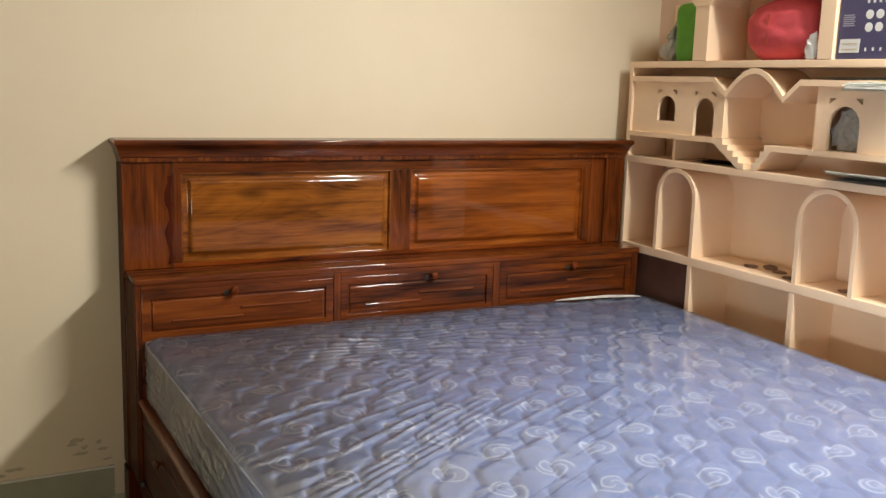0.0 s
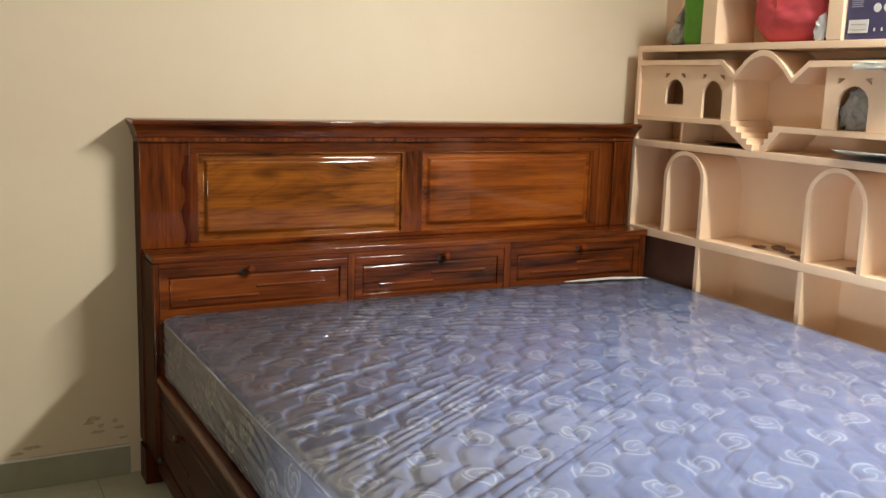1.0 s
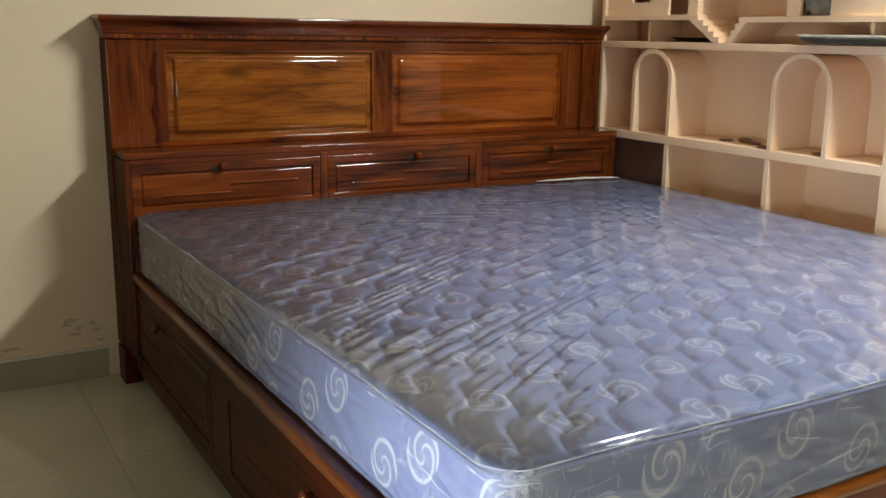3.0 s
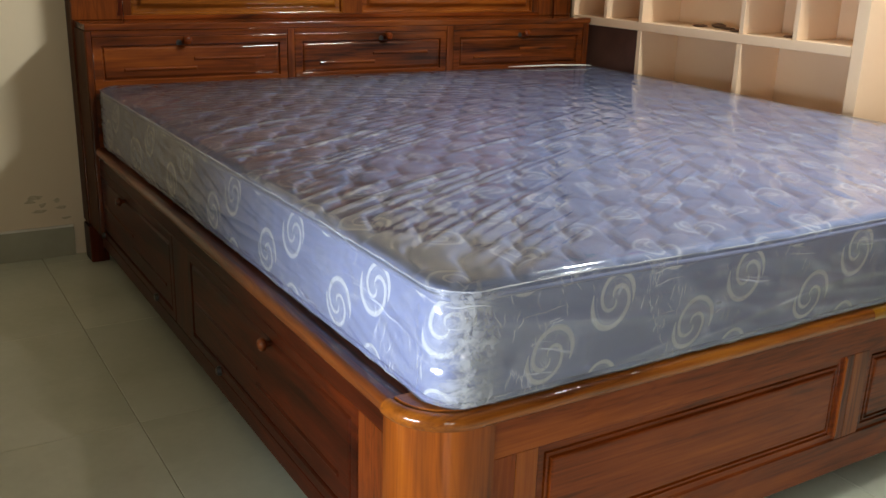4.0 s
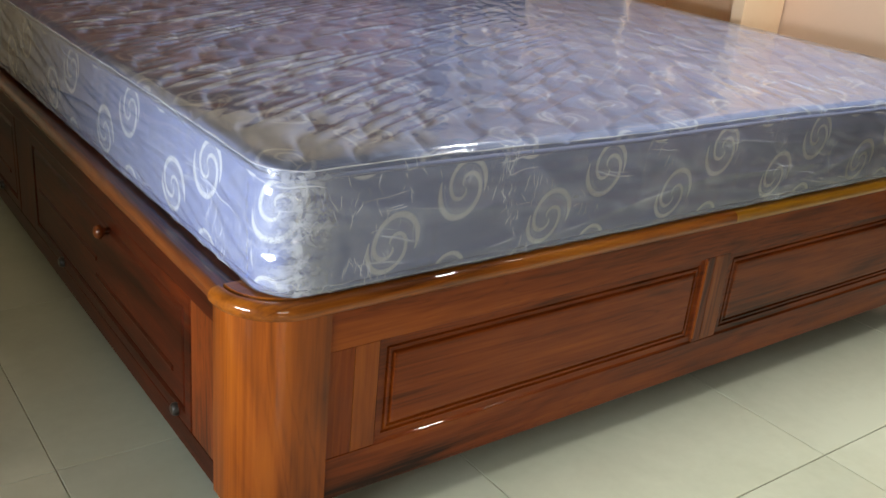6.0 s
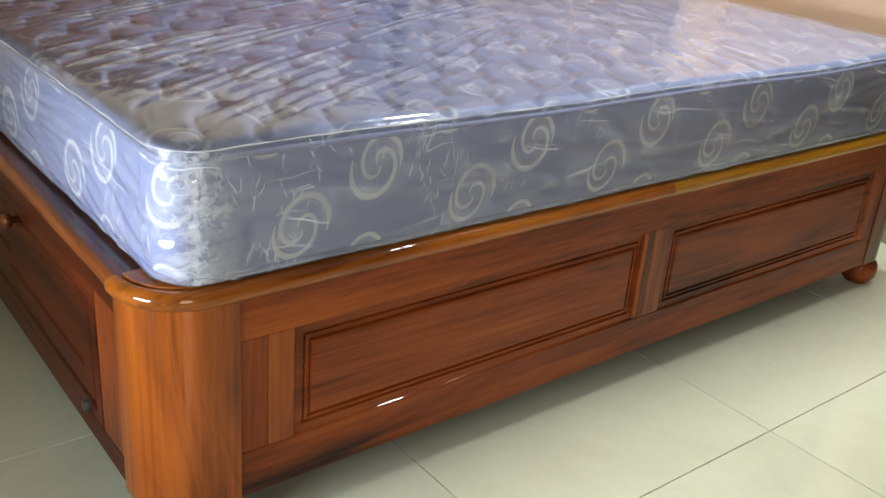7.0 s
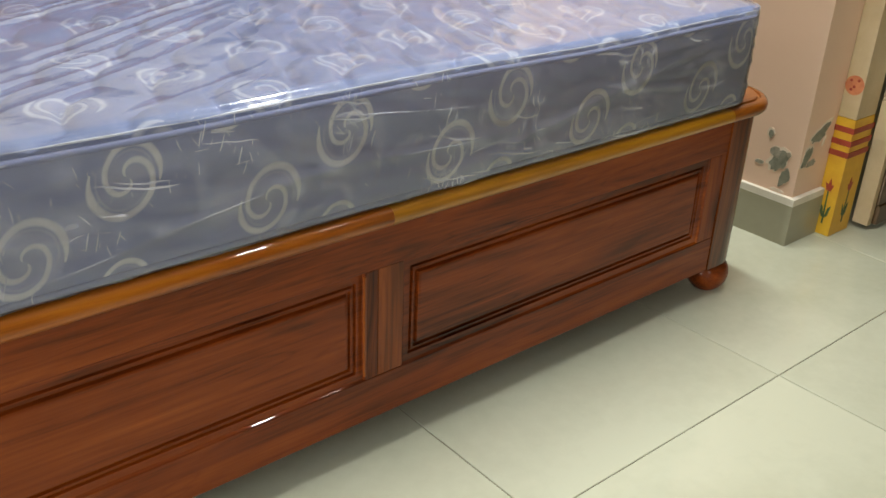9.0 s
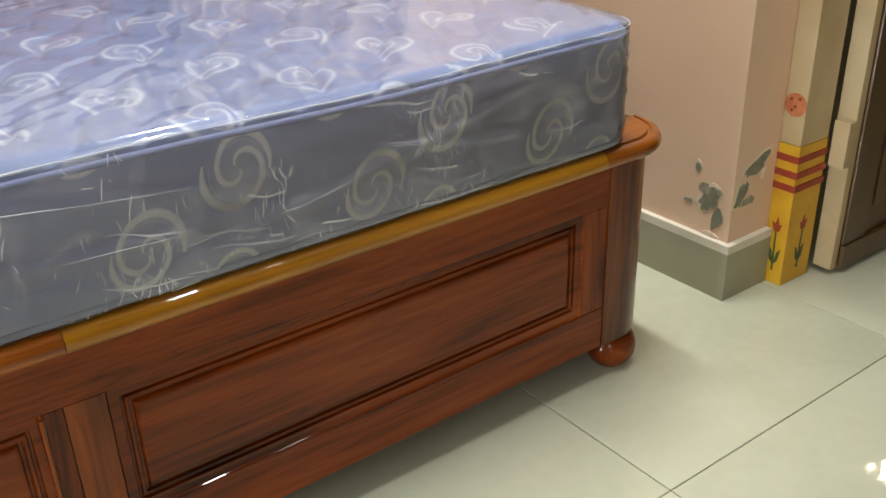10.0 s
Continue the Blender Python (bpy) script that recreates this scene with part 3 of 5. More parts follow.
for z in (0.202, 0.229, 0.259):
    part("red_band", block(2.2625, 2.3545, 0.0075, 0.0545, z - 0.0065, z + 0.0065, 0.001), VERMILION, door_frame)


def flower(face, a, b, parent):
    """A painted tulip on a stem with two leaves, 2 mm thick."""
    part("painted_stem", extruded([(a - 0.002, b), (a + 0.002, b), (a + 0.0035, b + 0.085), (a + 0.0005, b + 0.085)], face, 0.0, 0.0012), LEAFGREEN, parent)
    part("painted_petal", extruded([(a - 0.009, b + 0.098), (a - 0.004, b + 0.082), (a + 0.007, b + 0.082), (a + 0.012, b + 0.100), (a + 0.005, b + 0.096), (a + 0.001, b + 0.112), (a - 0.003, b + 0.096)], face, 0.0, 0.0014), VERMILION, parent)
    for s in (-1, 1):
        part("painted_leaf", extruded([(a, b + 0.012), (a + s * 0.009, b + 0.022), (a + s * 0.013, b + 0.048), (a + s * 0.006, b + 0.040)], face, 0.0, 0.0013), LEAFGREEN, parent)


flower(FACE_W(2.2645), 0.032, 0.028, door_frame)
flower(FACE_S(0.0095), 2.310, 0.028, door_frame)
# orange rosette on the jamb
ros = lathe((2.265, 0.032, 0.360), "x-", [(0.022, -0.001), (0.022, 0.0010), (0.012, 0.0018)], 14)
part("painted_rosette", ros, paint("orange_paint", (0.62, 0.22, 0.09), (0.5, 0.15, 0.06), 0.5, 0.1, 60.0), door_frame, "orange painted rosette")
for a, b in ((-0.008, 0.012), (0.009, 0.010), (0.0, -0.003), (0.006, -0.010)):
    part("rosette_dot", lathe((2.2632, 0.032 + a, 0.360 + b), "x-", [(0.0035, 0.0), (0.0030, 0.0006)], 8), VERMILION, door_frame)

door = thing("door_1", (2.5750, 0.0, 0), "open brown panelled wooden door leaf with cream edge", "door", kind="structure")
part("leaf", block(2.3950, 2.6880, -0.024, 0.012, 0.012, 2.04, 0.003), DOOR, door)
part("edge_strip", block(2.3745, 2.3945, -0.026, 0.013, 0.012, 2.04, 0.002), CREAM, door, "cream painted hinge edge")
part("hinge", block(2.3530, 2.3740, -0.028, 0.004, 0.230, 0.320, 0.002), CREAM, door, "paint-covered butt hinge")
part("kick_rail", block(2.3970, 2.6880, -0.036, -0.0245, 0.012, 0.060, 0.004), DOOR, door)
part("stile", block(2.3960, 2.4730, -0.032, -0.0245, 0.061, 2.04, 0.004), DOOR, door)
part("leaf_panel", ringed(FACE_S(-0.0245), 2.4930, 2.6730, 0.12, 0.90, [(0.0, 0.002), (0.014, 0.010), (0.04, 0.006)], 0.0), DOOR, door)
part("latch", lathe((2.5720, -0.026, 0.178), "y-", [(0.005, 0.0), (0.005, 0.010), (0.009, 0.012), (0.009, 0.016), (0.003, 0.019)], 14), paint("bright_steel", (0.6, 0.6, 0.58), (0.5, 0.5, 0.48), 0.25), door, "bright steel latch knob")

# peeling paint: shallow flakes of bare plaster inside a lifted pale rim
LIFTED = paint("lifted_paint_edge", (0.78, 0.66, 0.52), (0.70, 0.58, 0.45), 0.7, 0.0, 30.0)
SMEAR = paint("thin_grey_stain", (0.40, 0.36, 0.28), (0.26, 0.25, 0.19), 0.9, 0.0, 70.0, 0.4)
MOULD = paint("olive_damp_stain", (0.58, 0.48, 0.33), (0.42, 0.345, 0.22), 0.9, 0.0, 60.0, 0.4)


def ragged(ca, cb, ra, rb, seed, lean=0.0, n=44):
    """A torn closed outline: an oval broken by noise at three scales, leaning by lean."""
    out = []
    for i in range(n):
        a = 2 * math.pi * i / n
        p = Vector((math.cos(a), math.sin(a), seed * 3.7))
        k = 1 + 0.50 * noise.noise(p * 1.3) + 0.26 * noise.noise(p * 3.1) + 0.14 * noise.noise(p * 8.0)
        da, db = ra * k * math.cos(a), rb * k * math.sin(a)
        out.append((ca + da + lean * db, cb + db))
    return out


def flake(face, ca, cb, ra, rb, seed, parent, lean=0.0, mat=PLASTER, rim_mat=None):
    if rim_mat:
        part("lifted_paint", extruded(ragged(ca + 0.0015, cb + 0.002, ra * 1.16 + 0.002, rb * 1.12 + 0.002, seed, lean), face, 0.0, 0.0010), rim_mat, parent, "pale lifted paint edge")
    part("peeled_patch", extruded(ragged(ca, cb, ra, rb, seed, lean), face, 0.0, 0.0014 + 0.0001 * seed), mat, parent, "grey-green bare plaster patch")


FE, FD = FACE_W(EAST), FACE_S(0.055)
for a, b, ra, rb, seed, lean, mat, edge in ((0.100, 0.185, 0.020, 0.024, 1, -0.3, PLASTER, LIFTED), (0.117, 0.205, 0.014, 0.012, 2, 0.2, SMEAR, None), (0.085, 0.152, 0.010, 0.019, 3, -0.3, PLASTER, None),
                                     (0.136, 0.241, 0.006, 0.008, 4, 0.0, PLASTER, LIFTED), (0.083, 0.206, 0.005, 0.006, 5, 0.0, SMEAR, None), (0.152, 0.170, 0.010, 0.005, 6, 0.0, SMEAR, None), (0.098, 0.118, 0.016, 0.004, 7, 0.0, LIFTED, None)):
    flake(FE, a, b, ra, rb, seed, wall_east, lean, mat, edge)
for a, b, ra, rb, seed, lean, mat, edge in ((0.058, 0.252, 0.026, 0.019, 8, 0.9, PLASTER, LIFTED), (0.024, 0.206, 0.012, 0.022, 9, 0.4, PLASTER, LIFTED), (0.046, 0.186, 0.016, 0.008, 10, 0.5, SMEAR, None), (0.084, 0.234, 0.004, 0.010, 11, 0.3, LIFTED, None)):
    flake(FD, EAST + a, b, ra, rb, seed, wall_east, lean, mat, edge)
FN = FACE_S(NORTH)
for i, (a, b, ra, rb) in enumerate([(-0.150, 0.205, 0.022, 0.008), (-0.165, 0.192, 0.016, 0.006), (-0.128, 0.178, 0.010, 0.007), (-0.140, 0.158, 0.020, 0.005), (-0.085, 0.190, 0.009, 0.008), (-0.072, 0.165, 0.016, 0.005),
                                    (-0.34, 0.135, 0.026, 0.006), (-0.385, 0.120, 0.018, 0.005), (-0.06, 0.128, 0.014, 0.004)]):
    part("flaked_paint", extruded(ragged(a, b, ra, rb, 20 + i, 0.4), FN, 0.0, 0.0008), MOULD, wall_north, "olive damp stain")

# ---- bed ----
BW, ZB, ZC, XL = 1.902, 0.068, 0.408, 0.012   # far side, underside, cap top, near side
bed = thing("bed", (0.92, 1.1, 0), "varnished reddish-brown teak double bed with storage headboard", "bed")


def foot_line(x_from, x_to, r=0.085):
    """The outer line of the foot end: up the left side, round the corners and along the front."""
    out = []
    if x_from is None:
        out.append((XL, 0.087, -1.0, 0.0))
        for i in range(13):
            a = math.pi + (math.pi / 2) * i / 12
            out.append((XL + r + r * math.cos(a), r + r * math.sin(a), math.cos(a), math.sin(a)))
        out.append((x_to, 0.0, 0.0, -1.0))
    else:
        out.append((x_from, 0.0, 0.0, -1.0))
        for i in range(13):
            a = -math.pi / 2 + (math.pi / 2) * i / 12
            out.append((BW - r + r * math.cos(a), r + r * math.sin(a), math.cos(a), math.sin(a)))
        out.append((BW, 0.087, 1.0, 0.0))
    return out


# bullnose cap with a scored line along its top
CAP = [(-0.080, ZC), (-0.0085, ZC), (-0.0065, ZC - 0.004), (-0.003, ZC - 0.004), (-0.001, ZC - 0.0005), (0.005, ZC - 0.001), (0.0105, ZC - 0.004), (0.0138, ZC - 0.009),
       (0.0148, ZC - 0.0145), (0.0138, ZC - 0.020), (0.010, ZC - 0.025), (0.004, ZC - 0.028), (-0.080, ZC - 0.028)]
part("cap_rail", swept(foot_line(None, 0.968), CAP), CAPWOOD, bed, "golden-brown bullnose cap rail")
part("cap_rail", swept([(0.9688, 0.0, 0.0, -1.0), (1.742, 0.0, 0.0, -1.0)], CAP), YELLOW, bed, "yellowish sapwood cap rail")
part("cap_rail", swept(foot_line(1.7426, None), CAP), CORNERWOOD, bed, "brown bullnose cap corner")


def corner_post(mirror):
    r, pts = 0.085, []
    pts += [(XL, 0.105)]
    pts += [(XL + r + r * math.cos(math.pi + math.pi / 2 * i / 14), r + r * math.sin(math.pi + math.pi / 2 * i / 14)) for i in range(15)]
    pts += [(0.137, 0.0), (0.137, 0.03), (0.03, 0.105)]
    if mirror:
        pts = [(BW - x, y) for x, y in pts][::-1]
    return extruded(pts, lambda a, b, c: Vector((a, b, c)), ZB, ZC - 0.0285)


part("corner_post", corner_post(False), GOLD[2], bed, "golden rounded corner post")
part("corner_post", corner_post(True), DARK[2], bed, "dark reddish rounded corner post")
F = FACE_S(0.002)
part("top_rail", block(0.1375, BW - 0.1375, 0.002, 0.03, 0.3162, ZC - 0.0285, 0.002, 2), TEAK[0], bed)
part("bottom_rail", block(0.1375, BW - 0.1375, 0.002, 0.03, ZB, 0.1405, 0.0025, 2), TEAK[0], bed)
for x0, x1, m in ((0.1375, 0.1780, TEAK), (0.1785, 0.2190, STILE), (0.933, 0.9545, TEAK), (0.955, 0.9995, STILE), (1.7165, BW - 0.1375, TEAK)):
    part("stile", block(x0, x1, 0.0025, 0.03, 0.141, 0.316, 0.0015), m if m is STILE else m[2], bed)
RAISED = [(0.0, -0.001), (0.0015, -0.0042), (0.0025, -0.0048), (0.0130, -0.0046), (0.0145, -0.0085), (0.0172, -0.0085), (0.0188, -0.0050), (0.0222, -0.0046), (0.0238, -0.0082), (0.0268, -0.0082), (0.0290, -0.0036), (0.0320, -0.0026)]
part("foot_panel", ringed(F, 0.2195, 0.9325, 0.141, 0.316, RAISED, 0.02), TEAK[0], bed, "raised and bevelled teak panel")
part("foot_panel", ringed(F, 1.000, 1.716, 0.141, 0.316, RAISED, 0.02), TEAK[0], bed, "raised and bevelled teak panel")

part("stile_edge", block(0.9285, 0.9328, -0.0012, 0.0022, 0.150, 0.312, 0.0012), GOLD[2], bed, "worn golden stile edge")

# left side: cap, rails and two drawers
SIDE_CAP = [(-0.060, ZC - 0.004), (-0.003, ZC - 0.004), (0.003, ZC - 0.006), (0.0065, ZC - 0.011), (0.0075, ZC - 0.018), (0.0065, ZC - 0.025), (0.003, ZC - 0.030), (-0.003, ZC - 0.033), (-0.060, ZC - 0.033)]
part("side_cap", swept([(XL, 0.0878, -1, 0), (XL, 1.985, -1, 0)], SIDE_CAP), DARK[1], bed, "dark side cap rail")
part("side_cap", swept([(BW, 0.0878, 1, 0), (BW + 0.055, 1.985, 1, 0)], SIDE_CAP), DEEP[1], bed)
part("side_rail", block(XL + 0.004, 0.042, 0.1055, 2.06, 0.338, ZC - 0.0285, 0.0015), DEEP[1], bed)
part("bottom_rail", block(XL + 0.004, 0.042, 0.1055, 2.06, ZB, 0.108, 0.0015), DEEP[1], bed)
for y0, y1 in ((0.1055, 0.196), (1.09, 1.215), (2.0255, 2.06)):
    # the foot stile takes a lit tone, those towards the head a shaded one
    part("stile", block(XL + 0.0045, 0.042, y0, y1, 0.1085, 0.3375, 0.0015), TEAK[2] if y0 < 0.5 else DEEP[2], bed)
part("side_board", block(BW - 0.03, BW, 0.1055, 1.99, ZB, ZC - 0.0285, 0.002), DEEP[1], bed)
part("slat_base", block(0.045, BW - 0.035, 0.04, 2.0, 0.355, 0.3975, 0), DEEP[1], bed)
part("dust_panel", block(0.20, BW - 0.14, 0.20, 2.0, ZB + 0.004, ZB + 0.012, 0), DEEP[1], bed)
FW = FACE_W(XL + 0.004)
FIELD = [(0.0, -0.001), (0.003, 0.001), (0.022, 0.001), (0.0245, -0.005), (0.028, -0.005), (0.030, -0.002), (0.0335, 0.0), (0.0365, 0.0005)]


def grooves(face, u0, u1, v, step, parent, mat):
    """Two scored lines, offset like a stretched Z, as slim beads."""
    um = (u0 + u1) / 2
    for a, b, h in ((u0 + 0.07, um + 0.004, v - step), (um - 0.004, u1 - 0.06, v + step)):
        part("bead", ringed(face, a, b, h - 0.0050, h + 0.0050, [(0.0, 0.0005), (0.001, 0.0020), (0.0025, 0.0032), (0.004, 0.0037)], 0.002), mat, parent)


for y0, y1, ky in ((0.1965, 1.0895, 0.565), (1.2155, 2.025, 1.695)):
    drawer = part("drawer", ringed(FW, y0, y1, 0.109, 0.337, FIELD, 0.02), DEEP[1], bed, "drawer front with scored panel, the side's shade in its colour")
    grooves(FW, y0, y1, 0.205, 0.018, drawer, DEEP[1])
    part("knob", lathe((XL + 0.003, ky, 0.306), "x-", [(r * 0.85, h * 0.8) for r, h in KNOB], 18), DARK[1], drawer, "turned reddish wooden knob")
    for yy in (ky - 0.31, ky + 0.31):
        part("peg", lathe((XL + 0.004, yy, 0.121), "x-", [(0.011, -0.002), (0.011, 0.006), (0.008, 0.010)], 12), IRON, drawer, "small dark stop peg")
# feet
BALL = [(0.026, 0.0675), (0.031, 0.065), (0.031, 0.062), (0.037, 0.058), (0.042, 0.048), (0.0435, 0.036), (0.041, 0.022), (0.034, 0.010), (0.024, 0.0)]
for x, y in ((0.075, 0.037), (BW - 0.078, 0.037)):
    part("ball_foot", lathe((x, y, 0.0), "z", [(r, z) for r, z in BALL], 24), TEAK[0], bed, "turned ball foot")
part("leg_block", block(-0.012, 0.045, 2.112, 2.20, 0.0, 0.12, 0.004), DEEP[2], bed)
part("leg_block", block(1.86, 1.925, 2.055, 2.13, 0.0, 0.12, 0.004), DARK[2], bed)

# headboard
HB = FACE_S(2.150)
hx0, hx1 = -0.002, 1.932
part("back_board", block(hx0 + 0.01, hx1 - 0.01, 2.175, NORTH - 0.004, 0.10, 1.15, 0.002), DARK[0], bed)
part("side_stile", block(hx0, 0.034, 2.150, NORTH - 0.003, 0.121, 0.772, 0.003), DARK[2], bed)
part("side_stile", block(hx1 - 0.05, hx1, 2.150, NORTH - 0.003, 0.121, 0.772, 0.003), DARK[2], bed)
part("pilaster", block(hx0, 0.152, 2.150, NORTH - 0.003, 0.7725, 1.112, 0.003), DARK[2], bed)
part("pilaster", block(1.775, 1.845, 2.150, NORTH - 0.003, 0.7725, 1.112, 0.003), DARK[2], bed)
part("pilaster", block(1.8455, hx1, 2.144, NORTH - 0.003, 0.7725, 1.112, 0.004), DARK[2], bed)
part("top_rail", block(0.1525, 1.7745, 2.150, 2.19, 1.078, 1.112, 0.002), DARK[0], bed)
part("bottom_rail", block(0.1525, 1.7745, 2.150, 2.19, 0.7725, 0.786, 0.002), TEAK[0], bed)
part("stile", block(0.1525, 0.178, 2.1515, 2.19, 0.7865, 1.0775, 0.002), DARK[2], bed)
part("stile", block(0.912, 0.989, 2.1515, 2.19, 0.7865, 1.0775, 0.002), DARK[2], bed)
part("stile", block(1.742, 1.7745, 2.1515, 2.19, 0.7865, 1.0775, 0.002), DARK[2], bed)
HEADP = [(0.0, -0.003), (0.004, -0.002), (0.007, -0.012), (0.016, -0.013), (0.022, -0.011), (0.027, -0.006), (0.031, -0.002), (0.036, 0.0)]
part("headboard_panel", ringed(HB, 0.1785, 0.9115, 0.7865, 1.0775, HEADP, 0.022), PANEL, bed, "golden-brown raised headboard panel")
part("headboard_panel", ringed(HB, 0.9895, 1.7415, 0.7865, 1.0775, HEADP, 0.022), RED_PANEL, bed, "golden-brown raised headboard panel")
# dark wavy heartwood along the left pilaster
rnd = random.Random(5)
wl = [(0.131 + 0.006 * math.sin(i * 0.9) + rnd.uniform(-0.003, 0.003), 0.785 + 0.285 * i / 16) for i in range(17)]
wr = [(0.149 + 0.003 * math.sin(i * 1.3), 0.785 + 0.285 * i / 16) for i in range(17)]
part("heartwood_streak", extruded(wl + wr[::-1], HB, -0.001, 0.0006), DEEP[2], bed, "dark wavy heartwood streak")
# unvarnished outer edge of the headboard
part("edge_strip", block(hx0 - 0.003, hx0 - 0.0003, 2.152, NORTH - 0.004, 0.122, 1.111, 0.0), RAW, bed, "dull unvarnished side edge")
part("edge_strip", block(0.0010, 0.0037, 2.006, 2.1490, 0.122, 0.751, 0.0), RAW, bed, "dull unvarnished side edge")
# cornice with a row of small dentils
CORN = [(0.0, 1.112), (0.006, 1.114), (0.008, 1.128), (0.014, 1.130), (0.016, 1.138), (0.022, 1.152), (0.032, 1.164), (0.038, 1.168), (0.040, 1.174), (0.038, 1.181), (0.030, 1.184), (-0.07, 1.184), (-0.07, 1.112)]
def cornice_line():
    return [(hx0, NORTH - 0.003, -0.62, 0), (hx0, 2.148, -0.62, -1.0), (hx1, 2.148, 0.45, -1.0), (hx1, NORTH - 0.003, 0.45, 0)]
bmc = swept(cornice_line(), [(o if o > 0 else 0.0, z) for o, z in CORN[:-2]] , False, False)
fill = block(hx0 + 0.002, hx1 - 0.002, 2.15, NORTH - 0.003, 1.1122, 1.1838, 0.0)
tmp = bpy.data.meshes.new("tmp")
fill.to_mesh(tmp); fill.free()
bmc.from_mesh(tmp)
topf = [bmc.verts.new(p) for p in ((hx0 - 0.0186, 2.118, 1.1839), (hx1 + 0.0135, 2.118, 1.1839), (hx1 + 0.0135, NORTH - 0.003, 1.1839), (hx0 - 0.0186, NORTH - 0.003, 1.1839))]
bmc.faces.new(topf)
part("cornice", bmc, DARK[0], bed, "moulded cornice")
n = 92
bmd = block(-0.0070, 0.0070, -0.0022, 0.003, -0.007, 0.007, 0.0)
dentil_mesh = bpy.data.meshes.new("dentil")
bmd.to_mesh(dentil_mesh)
bmd.free()
dentil_mesh.materials.append(DARK[0])
for i in range(n):
    tooth = new("dentil", dentil_mesh)
    tooth.parent = bed
    tooth.location = Vector((hx0 + 0.01 + (hx1 - hx0 - 0.02) * i / (n - 1), 2.1415, 1.121)) - bed.location

# storage box under the panels, with three drawers
bx0, bx1, BY = 0.004, 1.918, 2.004
part("box_top", block(bx0 - 0.001, bx1 + 0.006, BY - 0.002, 2.1495, 0.752, 0.772, 0.004, 3), DARK[0], bed)
part("box_side", block(bx0, 0.0212, BY, 2.1495, 0.121, 0.7515, 0.003), DARK[2], bed)
part("box_side", block(1.8905, bx1, BY, 2.1495, 0.121, 0.7515, 0.003), DARK[2], bed)
for x0, x1 in ((0.6425, 0.6675), (1.2595, 1.288)):
    part("box_stile", block(x0, x1, BY, 2.05, 0.36, 0.7515, 0.003), DARK[2], bed)
part("box_rail", block(0.0215, 0.642, BY + 0.001, 2.05, 0.36, 0.5745, 0.002), DARK[0], bed)
part("box_rail", block(0.668, 1.259, BY + 0.001, 2.05, 0.36, 0.5745, 0.002), DARK[0], bed)
part("box_rail", block(1.2885, 1.890, BY + 0.001, 2.05, 0.36, 0.5745, 0.002), DARK[0], bed)
FB = FACE_S(BY + 0.002)
BOXF = [(0.0, -0.002), (0.0015, 0.0), (0.004, 0.001), (0.026, 0.001), (0.0285, -0.006), (0.032, -0.006), (0.0345, -0.0025), (0.0385, -0.0005), (0.042, 0.0)]
for x0, x1, kx in ((0.0218, 0.6422, 0.304), (0.6678, 1.2592, 1.012), (1.2883, 1.8902, 1.605)):
    part("box_rail", block(x0, x1, BY + 0.0005, 2.05, 0.7345, 0.7515, 0.0015), DARK[0], bed)
    dr = part("drawer", ringed(FB, x0, x1, 0.5750, 0.7340, BOXF, 0.02), DARK[0], bed, "small headboard drawer with scored front")
    grooves(FB, x0 + 0.02, x1 - 0.02, 0.648, 0.014, dr, DARK[0])
    part("knob", lathe((kx, BY + 0.001, 0.7205), "y-", [(r * 0.9, h * 0.85) for r, h in KNOB], 18), TEAK[0], dr, "turned wooden knob")
    part("keyhole_knot", lathe((kx - 0.022, BY + 0.001, 0.713), "y-", [(0.009, -0.001), (0.009, 0.0012), (0.005, 0.0016)], 12), IRON, dr)

# ---- mattress ----
MX0, MX1, MY0, MY1, MZ0, MZ1, MR = 0.048, 1.805, 0.0, 1.988, 0.4085, 0.572, 0.055
mattress = thing("mattress", (0.92, 1.0, MZ0), "blue quilted mattress with pale swirls in clear plastic wrap", "mattress")


def splay(x, y):
    """The mattress is a little wider at the head."""
    f = (x - MX0) / (MX1 - MX0)
    return x + (0.115 * max(0.0, f) - 0.020 * max(0.0, 1 - f)) * max(0.0, y) / MY1


def span(y, grow=0.0):
    """x-range of the rounded rectangle at y."""
    r = MR
    d = min(y - MY0, MY1 - y)
    cut = 0.0 if d >= r else r - math.sqrt(max(0.0, r * r - (r - max(d, 0.0)) ** 2))
    return MX0 + cut - grow, MX1 - cut + grow


def quilt(x, y):
    """Depth of the quilting: puffs between two families of wavy stitch lines."""
    a, b = (0.83 * x - 0.56 * y) / 0.0765, (0.83 * x + 0.56 * y) / 0.0765
    f = a + 0.30 * abs(math.sin(math.pi * b * 0.62))
    g = b * 0.62 + 0.5
    return (1 - (1 - abs(math.sin(math.pi * f))) ** 2.6) * (0.62 + 0.38 * abs(math.cos(math.pi * g)) ** 0.6)


def top_height(x, y):
    x0, x1 = span(y)
    d = min(x - x0, x1 - x, y - MY0, MY1 - y)
    edge = 1 - math.exp(-max(d, 0.0) / 0.0020)
    sag = 0.006 * noise.noise((x * 1.3, y * 1.3, 3.0)) - 0.005 * math.exp(-((x - 0.62) / 0.28) ** 2 - (y / 0.40) ** 2) - 0.006 * math.exp(-((x - 1.38) / 0.22) ** 2 - (y / 0.40) ** 2)
    return MZ1 + 0.006 * edge + sag


